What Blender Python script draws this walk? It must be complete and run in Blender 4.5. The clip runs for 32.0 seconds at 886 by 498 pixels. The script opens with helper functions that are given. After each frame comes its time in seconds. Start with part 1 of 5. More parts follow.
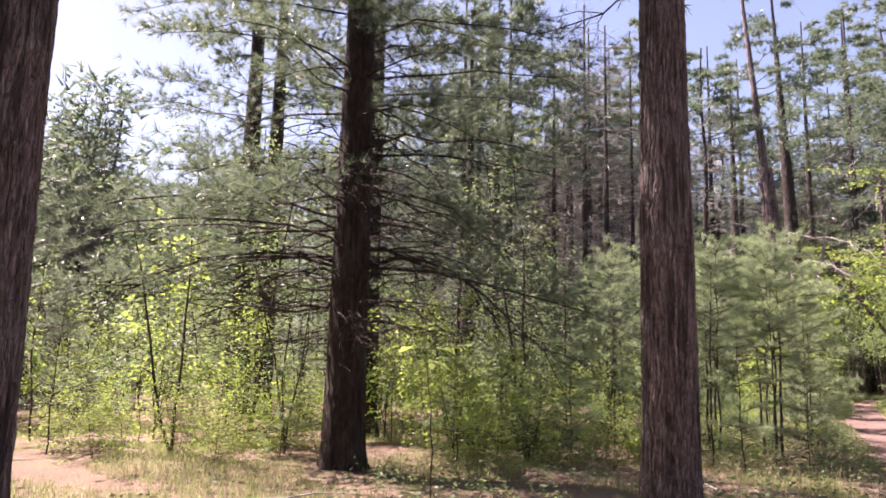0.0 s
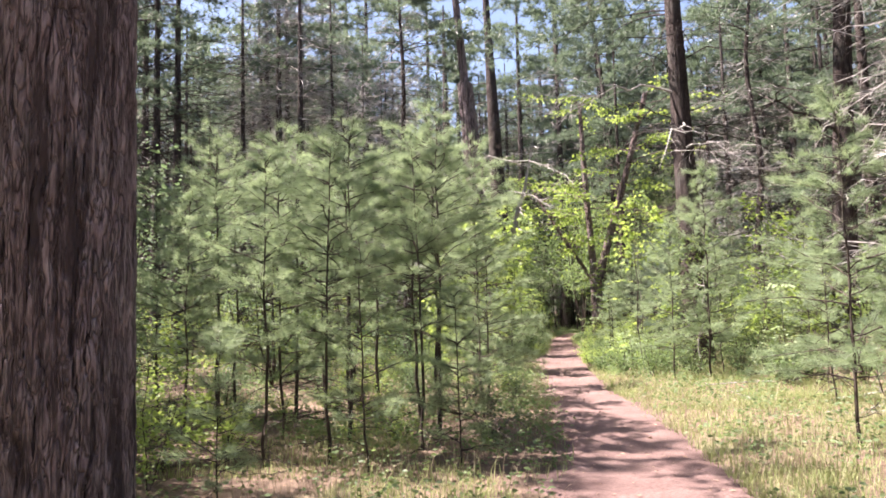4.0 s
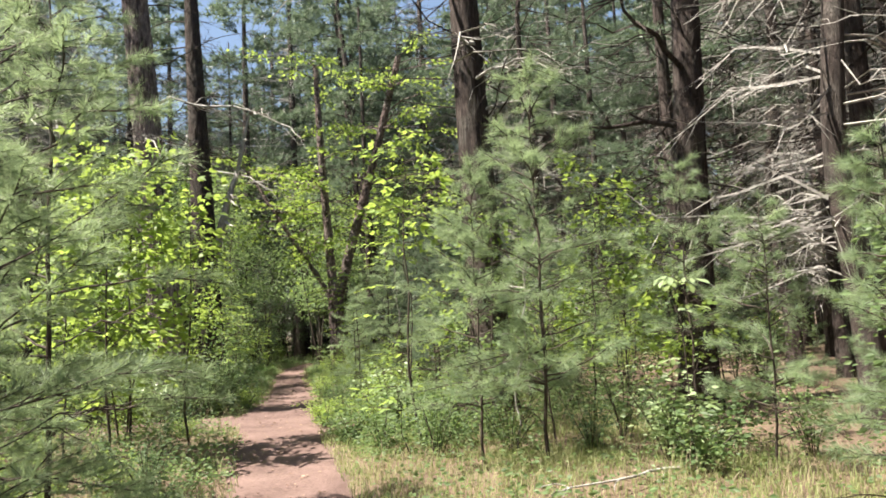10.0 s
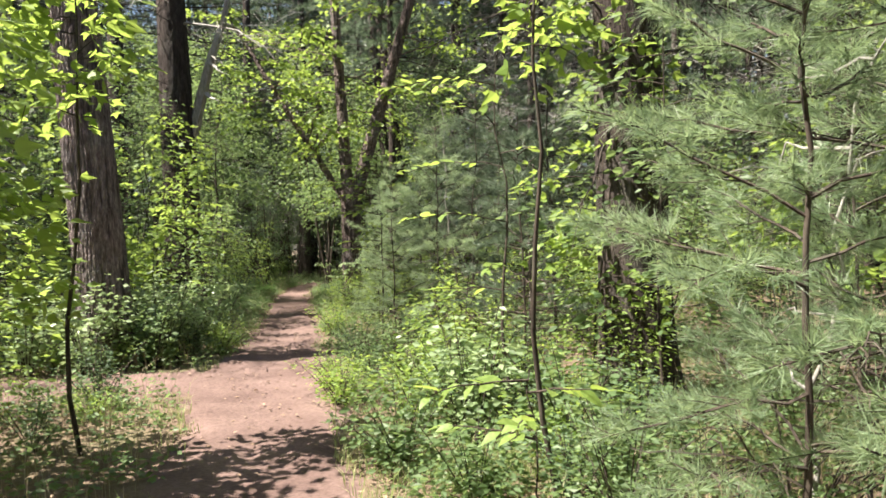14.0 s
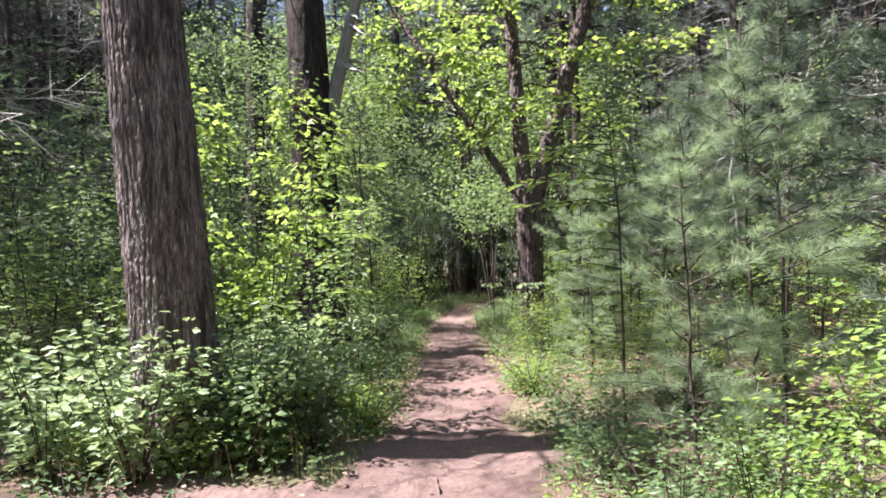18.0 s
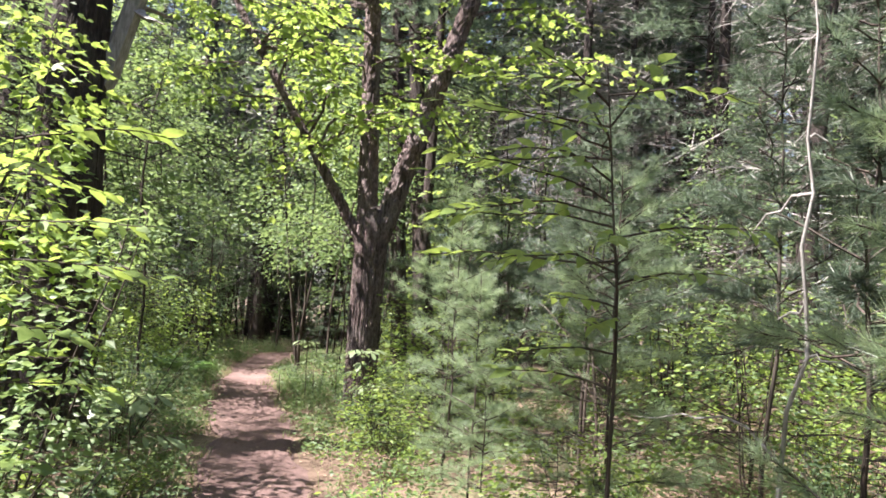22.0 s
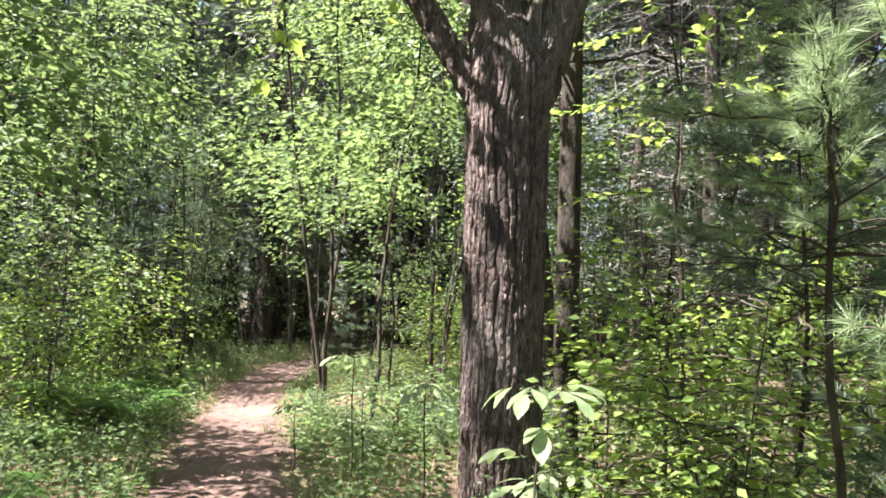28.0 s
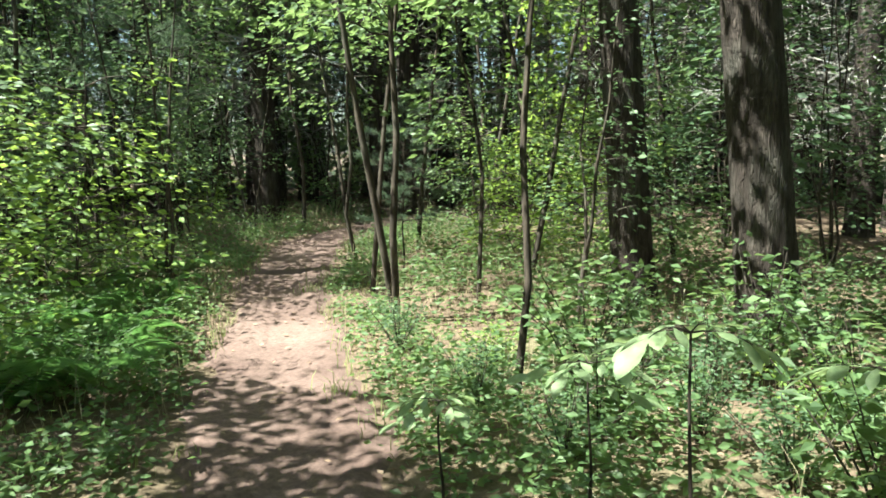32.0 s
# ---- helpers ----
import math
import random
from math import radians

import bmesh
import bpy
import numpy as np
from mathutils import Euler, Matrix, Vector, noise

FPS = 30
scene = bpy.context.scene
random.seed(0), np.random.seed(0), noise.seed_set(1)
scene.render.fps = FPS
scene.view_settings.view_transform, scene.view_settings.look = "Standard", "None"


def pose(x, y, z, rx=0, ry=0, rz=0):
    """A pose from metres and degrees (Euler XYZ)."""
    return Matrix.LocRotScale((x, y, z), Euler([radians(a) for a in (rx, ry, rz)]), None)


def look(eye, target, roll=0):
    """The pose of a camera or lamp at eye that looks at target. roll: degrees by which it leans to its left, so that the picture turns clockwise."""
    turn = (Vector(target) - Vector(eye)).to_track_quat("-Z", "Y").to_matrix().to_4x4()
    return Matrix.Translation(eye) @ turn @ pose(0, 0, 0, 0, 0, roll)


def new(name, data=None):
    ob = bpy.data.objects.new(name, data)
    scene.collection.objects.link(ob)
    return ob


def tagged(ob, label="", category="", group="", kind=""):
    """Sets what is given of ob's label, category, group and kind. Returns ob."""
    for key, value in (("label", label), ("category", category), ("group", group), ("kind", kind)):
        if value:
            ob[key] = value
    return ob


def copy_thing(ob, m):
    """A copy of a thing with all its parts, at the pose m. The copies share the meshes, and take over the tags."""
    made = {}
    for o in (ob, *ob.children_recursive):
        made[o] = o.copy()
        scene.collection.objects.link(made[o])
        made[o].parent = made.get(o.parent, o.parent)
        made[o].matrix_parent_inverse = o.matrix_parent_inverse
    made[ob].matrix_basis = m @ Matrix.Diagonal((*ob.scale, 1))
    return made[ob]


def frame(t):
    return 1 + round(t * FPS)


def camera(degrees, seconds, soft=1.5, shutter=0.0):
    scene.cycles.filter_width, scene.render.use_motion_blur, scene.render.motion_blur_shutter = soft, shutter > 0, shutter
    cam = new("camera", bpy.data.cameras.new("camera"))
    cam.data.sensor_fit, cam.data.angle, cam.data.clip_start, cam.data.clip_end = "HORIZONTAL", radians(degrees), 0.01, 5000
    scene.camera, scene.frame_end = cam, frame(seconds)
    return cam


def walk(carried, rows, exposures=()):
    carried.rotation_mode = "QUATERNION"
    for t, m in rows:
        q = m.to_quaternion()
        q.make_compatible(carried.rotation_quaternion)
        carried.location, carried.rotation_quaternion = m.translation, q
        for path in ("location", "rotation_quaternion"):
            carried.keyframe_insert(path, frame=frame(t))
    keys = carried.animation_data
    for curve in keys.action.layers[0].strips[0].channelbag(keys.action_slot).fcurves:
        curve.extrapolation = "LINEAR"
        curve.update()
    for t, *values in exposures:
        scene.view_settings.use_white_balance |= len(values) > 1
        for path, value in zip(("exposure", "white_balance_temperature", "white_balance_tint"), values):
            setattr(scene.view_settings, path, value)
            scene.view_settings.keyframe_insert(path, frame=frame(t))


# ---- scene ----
# ---- camera ----
cam = camera(62.0, 32.0, soft=1.7)
# seconds, x, y, z, heading, pitch, roll
ROWS = [
    (0.0, -0.005, -0.059, 1.377, -0.12, 8.80, -1.38),
    (0.5, 0.393, 0.454, 1.358, -3.35, 10.40, 1.13),
    (1.0, 0.684, 1.011, 1.306, -8.65, 8.30, 0.72),
    (1.5, 0.946, 1.561, 1.299, -7.54, 10.39, 1.92),
    (2.0, 1.223, 2.133, 1.321, -7.04, 8.40, 2.67),
    (2.5, 1.545, 2.608, 1.359, -10.66, 7.16, 2.89),
    (3.0, 1.906, 3.063, 1.378, -13.26, 5.22, 2.85),
    (3.5, 2.228, 3.535, 1.375, -15.03, 4.21, 2.05),
    (4.0, 2.617, 3.967, 1.379, -19.77, 4.77, 1.40),
    (4.5, 2.929, 4.478, 1.335, -26.66, 7.53, 0.49),
    (6.5, 4.427, 6.491, 1.361, -39.57, 5.37, 4.02),
    (7.0, 4.718, 7.022, 1.379, -43.04, 3.18, 5.21),
    (7.5, 4.999, 7.498, 1.373, -42.15, 2.52, 5.69),
    (8.0, 5.202, 7.988, 1.357, -39.89, 3.72, 5.63),
    (8.5, 5.464, 8.467, 1.355, -39.99, 4.29, 5.05),
    (9.0, 5.713, 8.975, 1.342, -40.42, 4.89, 3.95),
    (9.5, 5.963, 9.463, 1.348, -40.48, 5.36, 3.56),
    (10.0, 6.284, 9.960, 1.366, -39.73, 5.94, 2.95),
    (10.5, 6.558, 10.472, 1.375, -38.83, 5.96, 2.01),
    (11.0, 6.940, 10.960, 1.357, -37.87, 5.16, 1.08),
    (11.5, 7.273, 11.495, 1.357, -37.08, 3.62, 0.17),
    (12.0, 7.600, 12.048, 1.337, -36.64, 1.70, -0.40),
    (12.5, 7.873, 12.596, 1.330, -36.94, 0.56, -0.44),
    (13.0, 8.157, 13.058, 1.324, -38.24, 0.95, -0.08),
    (13.5, 8.456, 13.569, 1.325, -39.70, 1.14, 1.04),
    (14.0, 8.660, 14.135, 1.339, -39.22, -0.32, 1.01),
    (14.5, 8.918, 14.580, 1.358, -39.55, -0.08, 1.24),
    (16.5, 9.705, 16.455, 1.280, -38.56, 2.12, 0.39),
    (17.0, 9.923, 16.895, 1.281, -36.23, 2.55, 0.10),
    (17.5, 10.076, 17.337, 1.297, -32.80, 2.00, 0.70),
    (18.0, 10.248, 17.737, 1.323, -27.97, 1.24, 1.57),
    (18.5, 10.378, 18.140, 1.336, -23.62, 1.03, 1.22),
    (19.0, 10.616, 18.471, 1.377, -35.99, 0.74, -0.17),
    (19.5, 10.834, 18.800, 1.444, -42.29, 2.12, -0.64),
    (20.0, 10.938, 19.146, 1.506, -44.51, 3.44, -2.22),
    (20.5, 11.033, 19.426, 1.520, -37.95, 7.12, -2.56),
    (21.0, 11.185, 19.729, 1.554, -37.13, 8.24, -1.40),
    (21.5, 11.259, 20.079, 1.563, -42.58, 8.54, -4.60),
    (22.0, 11.468, 20.444, 1.531, -43.96, 4.80, -4.18),
    (22.5, 11.703, 20.829, 1.508, -44.64, 1.97, -4.45),
    (23.0, 11.973, 21.200, 1.506, -43.56, 2.69, -6.30),
    (23.5, 12.272, 21.544, 1.540, -40.65, 3.23, -6.70),
    (24.0, 12.524, 21.926, 1.558, -38.01, 3.26, -6.44),
    (24.5, 12.766, 22.330, 1.524, -35.38, 2.83, -5.69),
    (25.0, 13.012, 22.741, 1.469, -36.31, 3.18, -4.20),
    (25.5, 13.322, 23.203, 1.427, -42.38, 3.65, -2.42),
    (27.5, 14.354, 25.098, 1.346, -43.35, 3.22, -2.78),
    (28.0, 14.624, 25.509, 1.317, -42.95, 4.24, -1.95),
    (28.5, 14.823, 25.913, 1.309, -38.68, 2.94, -1.70),
    (29.0, 15.040, 26.345, 1.300, -35.27, -0.78, -1.42),
    (29.5, 15.241, 26.787, 1.325, -32.35, -4.61, -2.35),
    (30.0, 15.414, 27.206, 1.321, -31.14, -3.00, -3.39),
    (30.5, 15.607, 27.600, 1.298, -31.13, -5.31, -2.59),
    (31.0, 15.648, 28.014, 1.305, -34.67, -7.49, -2.81),
    (31.5, 15.764, 28.368, 1.349, -38.93, -8.31, -0.13),
    (32.0, 16.042, 28.680, 1.347, -44.04, -7.63, 0.82),
]
EXPOSURES = [(0.0, 2.2, 7000, 37), (1.0, 2.2, 7000, 34), (4.0, 2.42, 6700, 25), (7.0, 1.95, 6900, 11), (9.0, 1.92, 6900, 10), (13.0, 1.95, 7000, 9), (17.0, 2.2, 6300, 15), (19.0, 2.25, 6100, 19), (20.0, 2.22, 6100, 19), (22.0, 2.38, 6400, 19), (25.0, 2.6, 6300, 16), (28.0, 2.75, 6500, 11), (30.0, 2.55, 6500, -1), (32.0, 2.45, 6300, -8)]
walk(cam, [(t, pose(x, y, z, 90 + pitch, roll, yaw)) for t, x, y, z, yaw, pitch, roll in ROWS], EXPOSURES)

# ---- world and sun ----
SUN_DIR = Vector((-0.62, 0.30, 1.18)).normalized()  # towards the sun
world = bpy.data.worlds.new("sky")
scene.world = world
world.use_nodes = True
wn = world.node_tree.nodes
sky = wn.new("ShaderNodeTexSky")
sky.sky_type = "NISHITA"
sky.sun_disc = False
sky.sun_elevation = math.asin(SUN_DIR.z)
sky.sun_rotation = math.atan2(SUN_DIR.x, SUN_DIR.y)
sky.air_density, sky.dust_density = 1.0, 1.5
wn["Background"].inputs["Strength"].default_value = 0.06
world.node_tree.links.new(sky.outputs[0], wn["Background"].inputs["Color"])
sun = new("sun", bpy.data.lights.new("sun", "SUN"))
sun.data.energy, sun.data.angle, sun.data.color = 5.0, radians(0.55), (1.0, 0.95, 0.86)
sun.matrix_world = look(SUN_DIR * 60, (0, 0, 0))


# ---- materials ----
def ramp(nt, fac, stops):
    n = nt.nodes.new("ShaderNodeValToRGB")
    while len(n.color_ramp.elements) < len(stops):
        n.color_ramp.elements.new(0.5)
    for e, (p, c) in zip(n.color_ramp.elements, stops):
        e.position, e.color = p, (*c, 1)
    nt.links.new(fac, n.inputs[0])
    return n.outputs[0]


def tex_noise(nt, scale, detail=4.0, rough=0.6, stretch=(1, 1, 1), coord="Object"):
    tc = nt.nodes.new("ShaderNodeTexCoord")
    mp = nt.nodes.new("ShaderNodeMapping")
    mp.inputs["Scale"].default_value = stretch
    nt.links.new(tc.outputs[coord], mp.inputs["Vector"])
    n = nt.nodes.new("ShaderNodeTexNoise")
    n.inputs["Scale"].default_value, n.inputs["Detail"].default_value, n.inputs["Roughness"].default_value = scale, detail, rough
    nt.links.new(mp.outputs[0], n.inputs["Vector"])
    return n.outputs["Fac"]


def mixc(nt, fac, a, b, mode="MIX"):
    n = nt.nodes.new("ShaderNodeMix")
    n.data_type, n.blend_type = "RGBA", mode
    for k, v in ((0, fac), (6, a), (7, b)):
        if isinstance(v, (int, float)):
            n.inputs[k].default_value = v
        elif isinstance(v, tuple):
            n.inputs[k].default_value = (*v, 1)
        else:
            nt.links.new(v, n.inputs[k])
    return n.outputs[2]


def base_mat(name, rough=0.8):
    m = bpy.data.materials.new(name)
    m.use_nodes = True
    nt = m.node_tree
    b = nt.nodes["Principled BSDF"]
    b.inputs["Roughness"].default_value = rough
    b.inputs["Specular IOR Level"].default_value = 0.3
    return m, nt, b


def bump(nt, b, height, strength, dist):
    n = nt.nodes.new("ShaderNodeBump")
    n.inputs["Strength"].default_value, n.inputs["Distance"].default_value = strength, dist
    nt.links.new(height, n.inputs["Height"])
    nt.links.new(n.outputs[0], b.inputs["Normal"])


def bark_mat(name, dark, mid, light, lichen, stretch=(1, 1, 0.22), scale=26.0, plates=0):
    m, nt, b = base_mat(name, 0.9)
    grain = tex_noise(nt, scale, 6, 0.65, stretch)
    col = ramp(nt, grain, [(0.3, dark), (0.5, mid), (0.72, light)])
    blotch = tex_noise(nt, 3.0, 3, 0.6, (1, 1, 0.6))
    fac = ramp(nt, blotch, [(0.48, (0, 0, 0)), (0.72, (1, 1, 1))])
    col = mixc(nt, fac, col, mixc(nt, 0.45, col, lichen))
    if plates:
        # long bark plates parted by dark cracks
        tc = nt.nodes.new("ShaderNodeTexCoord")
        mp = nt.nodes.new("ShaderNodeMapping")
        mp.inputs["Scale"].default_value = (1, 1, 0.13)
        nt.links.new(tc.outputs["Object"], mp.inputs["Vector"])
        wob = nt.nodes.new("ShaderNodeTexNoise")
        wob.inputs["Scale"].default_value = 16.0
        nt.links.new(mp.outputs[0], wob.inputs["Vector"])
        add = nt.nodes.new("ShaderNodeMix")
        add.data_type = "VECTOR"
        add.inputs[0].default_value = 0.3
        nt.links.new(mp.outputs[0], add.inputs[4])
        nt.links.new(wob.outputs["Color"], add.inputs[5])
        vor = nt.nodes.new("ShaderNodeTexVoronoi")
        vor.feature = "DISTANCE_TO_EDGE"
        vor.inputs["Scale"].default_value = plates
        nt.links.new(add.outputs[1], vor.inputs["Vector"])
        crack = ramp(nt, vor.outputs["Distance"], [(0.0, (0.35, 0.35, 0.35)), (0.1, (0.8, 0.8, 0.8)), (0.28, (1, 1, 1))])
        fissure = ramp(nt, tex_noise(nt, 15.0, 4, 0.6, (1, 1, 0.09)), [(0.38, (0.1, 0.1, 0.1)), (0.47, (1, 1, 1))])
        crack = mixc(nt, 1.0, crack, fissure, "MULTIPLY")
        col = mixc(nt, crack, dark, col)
        hi = nt.nodes.new("ShaderNodeMath")
        hi.operation = "MULTIPLY_ADD"
        nt.links.new(crack, hi.inputs[0])
        hi.inputs[1].default_value = 1.6
        nt.links.new(grain, hi.inputs[2])
        nt.links.new(col, b.inputs["Base Color"])
        bump(nt, b, hi.outputs[0], 0.9, 0.014)
        return m
    nt.links.new(col, b.inputs["Base Color"])
    bump(nt, b, grain, 0.7, 0.012)
    return m


def leaf_mat(name, low, mid, high, passing, amount=0.42, rough=0.45):
    """Thin foliage: it reflects, and passes part of the light, tinted."""
    m, nt, b = base_mat(name, rough)
    b.inputs["Specular IOR Level"].default_value = 0.4
    info = nt.nodes.new("ShaderNodeObjectInfo")
    geo = nt.nodes.new("ShaderNodeNewGeometry")
    patch = tex_noise(nt, 4.5, 3, 0.6)

    def madd(x, k, y):
        n = nt.nodes.new("ShaderNodeMath")
        n.operation = "MULTIPLY_ADD"
        nt.links.new(x, n.inputs[0])
        n.inputs[1].default_value = k
        if isinstance(y, float):
            n.inputs[2].default_value = y
        else:
            nt.links.new(y, n.inputs[2])
        return n.outputs[0]

    # single leaves, whole plants, and clumps each differ
    tone = madd(geo.outputs["Random Per Island"], 0.45, madd(info.outputs["Random"], 0.25, madd(patch, 1.3, -0.5)))
    col = ramp(nt, tone, [(0.08, low), (0.5, mid), (0.92, high)])
    nt.links.new(col, b.inputs["Base Color"])
    tl = nt.nodes.new("ShaderNodeBsdfTranslucent")
    nt.links.new(mixc(nt, 0.6, col, passing), tl.inputs["Color"])
    mx = nt.nodes.new("ShaderNodeMixShader")
    mx.inputs[0].default_value = amount
    nt.links.new(b.outputs[0], mx.inputs[1])
    nt.links.new(tl.outputs[0], mx.inputs[2])
    nt.links.new(mx.outputs[0], nt.nodes["Material Output"].inputs["Surface"])
    return m


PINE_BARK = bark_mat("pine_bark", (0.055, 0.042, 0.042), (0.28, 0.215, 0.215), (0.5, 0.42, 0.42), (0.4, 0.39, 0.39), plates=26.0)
# pine bark again, its colour darkened to hold the shade these trunks stand in
SHADED_BARK = bark_mat("shaded_bark", (0.03, 0.022, 0.02), (0.068, 0.051, 0.047), (0.13, 0.1, 0.093), (0.2, 0.2, 0.18), plates=36.0)
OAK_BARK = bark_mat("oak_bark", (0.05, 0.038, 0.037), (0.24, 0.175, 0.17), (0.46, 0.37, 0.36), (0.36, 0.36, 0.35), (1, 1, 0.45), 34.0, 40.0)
TWIG = bark_mat("twig_bark", (0.02, 0.016, 0.013), (0.048, 0.036, 0.03), (0.1, 0.078, 0.064), (0.13, 0.13, 0.11))
GREY_TWIG = bark_mat("dead_wood", (0.16, 0.145, 0.135), (0.30, 0.28, 0.27), (0.46, 0.44, 0.43), (0.4, 0.42, 0.38))
NEEDLE = leaf_mat("young_pine_needles", (0.075, 0.12, 0.078), (0.175, 0.245, 0.15), (0.32, 0.4, 0.25), (0.49, 0.62, 0.3), 0.45, 0.42)
NEEDLE_DARK = leaf_mat("old_pine_needles", (0.045, 0.068, 0.05), (0.08, 0.115, 0.082), (0.145, 0.19, 0.135), (0.26, 0.35, 0.2), 0.36, 0.42)
LEAF = leaf_mat("green_leaves", (0.055, 0.095, 0.045), (0.1, 0.16, 0.068), (0.17, 0.245, 0.105), (0.37, 0.5, 0.17), 0.42, 0.5)
LEAF_BRIGHT = leaf_mat("fresh_leaves", (0.09, 0.155, 0.04), (0.165, 0.255, 0.065), (0.27, 0.365, 0.11), (0.55, 0.7, 0.14), 0.48, 0.5)
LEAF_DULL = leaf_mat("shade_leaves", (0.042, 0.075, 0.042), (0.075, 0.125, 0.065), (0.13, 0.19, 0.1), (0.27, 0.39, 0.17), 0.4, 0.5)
GRASS = leaf_mat("grass_blades", (0.12, 0.17, 0.06), (0.21, 0.25, 0.1), (0.35, 0.34, 0.19), (0.45, 0.5, 0.2), 0.38, 0.55)
# sky sheen and sunlit pallor are put into this leaf colour
PALE_SHEEN_LEAF = leaf_mat("pale_sheen_leaflets", (0.17, 0.24, 0.13), (0.25, 0.33, 0.18), (0.36, 0.44, 0.26), (0.45, 0.58, 0.22), 0.38, 0.36)
DRY = leaf_mat("dry_leaves", (0.15, 0.095, 0.065), (0.26, 0.175, 0.125), (0.4, 0.29, 0.22), (0.4, 0.25, 0.14), 0.15, 0.7)
STALK = leaf_mat("dry_stalks", (0.2, 0.15, 0.1), (0.33, 0.27, 0.18), (0.46, 0.41, 0.3), (0.4, 0.36, 0.22), 0.15, 0.7)
FERN = leaf_mat("fern_fronds", (0.05, 0.11, 0.03), (0.09, 0.19, 0.045), (0.15, 0.27, 0.065), (0.26, 0.42, 0.1), 0.4, 0.5)


def soil_mat():
    m, nt, b = base_mat("trodden_soil", 0.95)
    big = tex_noise(nt, 1.3, 4, 0.6)
    fine = tex_noise(nt, 34, 6, 0.7)
    a = ramp(nt, big, [(0.3, (0.112, 0.07, 0.064)), (0.7, (0.205, 0.138, 0.126))])
    c = ramp(nt, fine, [(0.32, (0.45, 0.42, 0.4)), (0.6, (1.0, 1.0, 1.0)), (0.8, (1.25, 1.2, 1.15))])
    nt.links.new(mixc(nt, 0.8, a, c, "MULTIPLY"), b.inputs["Base Color"])
    bump(nt, b, fine, 0.6, 0.02)
    return m


def duff_mat():
    m, nt, b = base_mat("forest_floor_duff", 0.95)
    big = tex_noise(nt, 0.55, 4, 0.6)
    fine = tex_noise(nt, 28, 6, 0.75)
    a = ramp(nt, big, [(0.35, (0.13, 0.09, 0.068)), (0.52, (0.19, 0.135, 0.1)), (0.68, (0.15, 0.145, 0.08))])
    c = ramp(nt, fine, [(0.3, (0.35, 0.33, 0.3)), (0.55, (0.95, 0.95, 0.95)), (0.78, (1.35, 1.25, 1.15))])
    nt.links.new(mixc(nt, 0.85, a, c, "MULTIPLY"), b.inputs["Base Color"])
    bump(nt, b, fine, 0.8, 0.03)
    return m


SOIL, DUFF = soil_mat(), duff_mat()

# ---- mesh tools ----
rng = np.random.default_rng(7)


class Geo:
    """Gathers vertices and faces of one mesh."""

    def __init__(self):
        self.v, self.f, self.n = [], [], 0

    def put(self, v, f):
        v = np.asarray(v, float).reshape(-1, 3)
        self.v.append(v)
        self.f.extend((np.asarray(f) + self.n).tolist())
        self.n += len(v)

    def mesh(self, name, mat, smooth=False):
        me = bpy.data.meshes.new(name)
        me.from_pydata(np.concatenate(self.v).tolist() if self.v else [], [], self.f)
        me.materials.append(mat)
        if smooth:
            me.polygons.foreach_set("use_smooth", np.ones(len(me.polygons), bool))
        me.update()
        return me


def part(name, geo, mat, parent=None, label="", smooth=False, kind=""):
    ob = new(name, geo.mesh(name, mat, smooth) if isinstance(geo, Geo) else geo)
    ob.parent = parent
    return tagged(ob, label=label, kind=kind)


def thing(name, label, category, group=""):
    return tagged(new(name), label, category, group)


def unit(a):
    return a / np.maximum(np.linalg.norm(a, axis=-1, keepdims=True), 1e-9)


def tube(geo, pts, radii, segs=5):
    pts, radii = np.asarray(pts, float), np.asarray(radii, float)
    d = unit(np.gradient(pts, axis=0))
    ref = np.where(np.abs(d[:, 2:3]) > 0.9, np.array([[1.0, 0, 0]]), np.array([[0, 0, 1.0]]))
    u = unit(np.cross(d, ref))
    w = np.cross(d, u)
    a = np.linspace(0, 2 * np.pi, segs, endpoint=False)
    ring = pts[:, None] + radii[:, None, None] * (np.cos(a)[None, :, None] * u[:, None] + np.sin(a)[None, :, None] * w[:, None])
    n = len(pts)
    i, j = np.meshgrid(np.arange(n - 1), np.arange(segs), indexing="ij")
    k = (j + 1) % segs
    geo.put(ring, np.stack([i * segs + j, i * segs + k, (i + 1) * segs + k, (i + 1) * segs + j], -1).reshape(-1, 4))


def needles(geo, base, axis, count, length, width, r):
    """A tuft of needles about each base point, spread round its axis."""
    b = np.repeat(base, count, 0)
    ax = np.repeat(unit(axis), count, 0)
    rnd = unit(r.normal(size=b.shape))
    side = unit(rnd - ax * np.sum(rnd * ax, 1, keepdims=True))
    spread = r.uniform(0.25, 1.25, (len(b), 1))
    d = unit(ax * np.cos(spread) + side * np.sin(spread) + np.array([0, 0, -0.05]))
    b = b - ax * r.uniform(0, 0.06, (len(b), 1))
    across = unit(np.cross(d, unit(r.normal(size=b.shape)))) * width / 2
    tip = b + d * length * r.uniform(0.7, 1.15, (len(b), 1))
    v = np.stack([b - across, b + across, tip], 1)
    geo.put(v, np.arange(3 * len(b)).reshape(-1, 3))


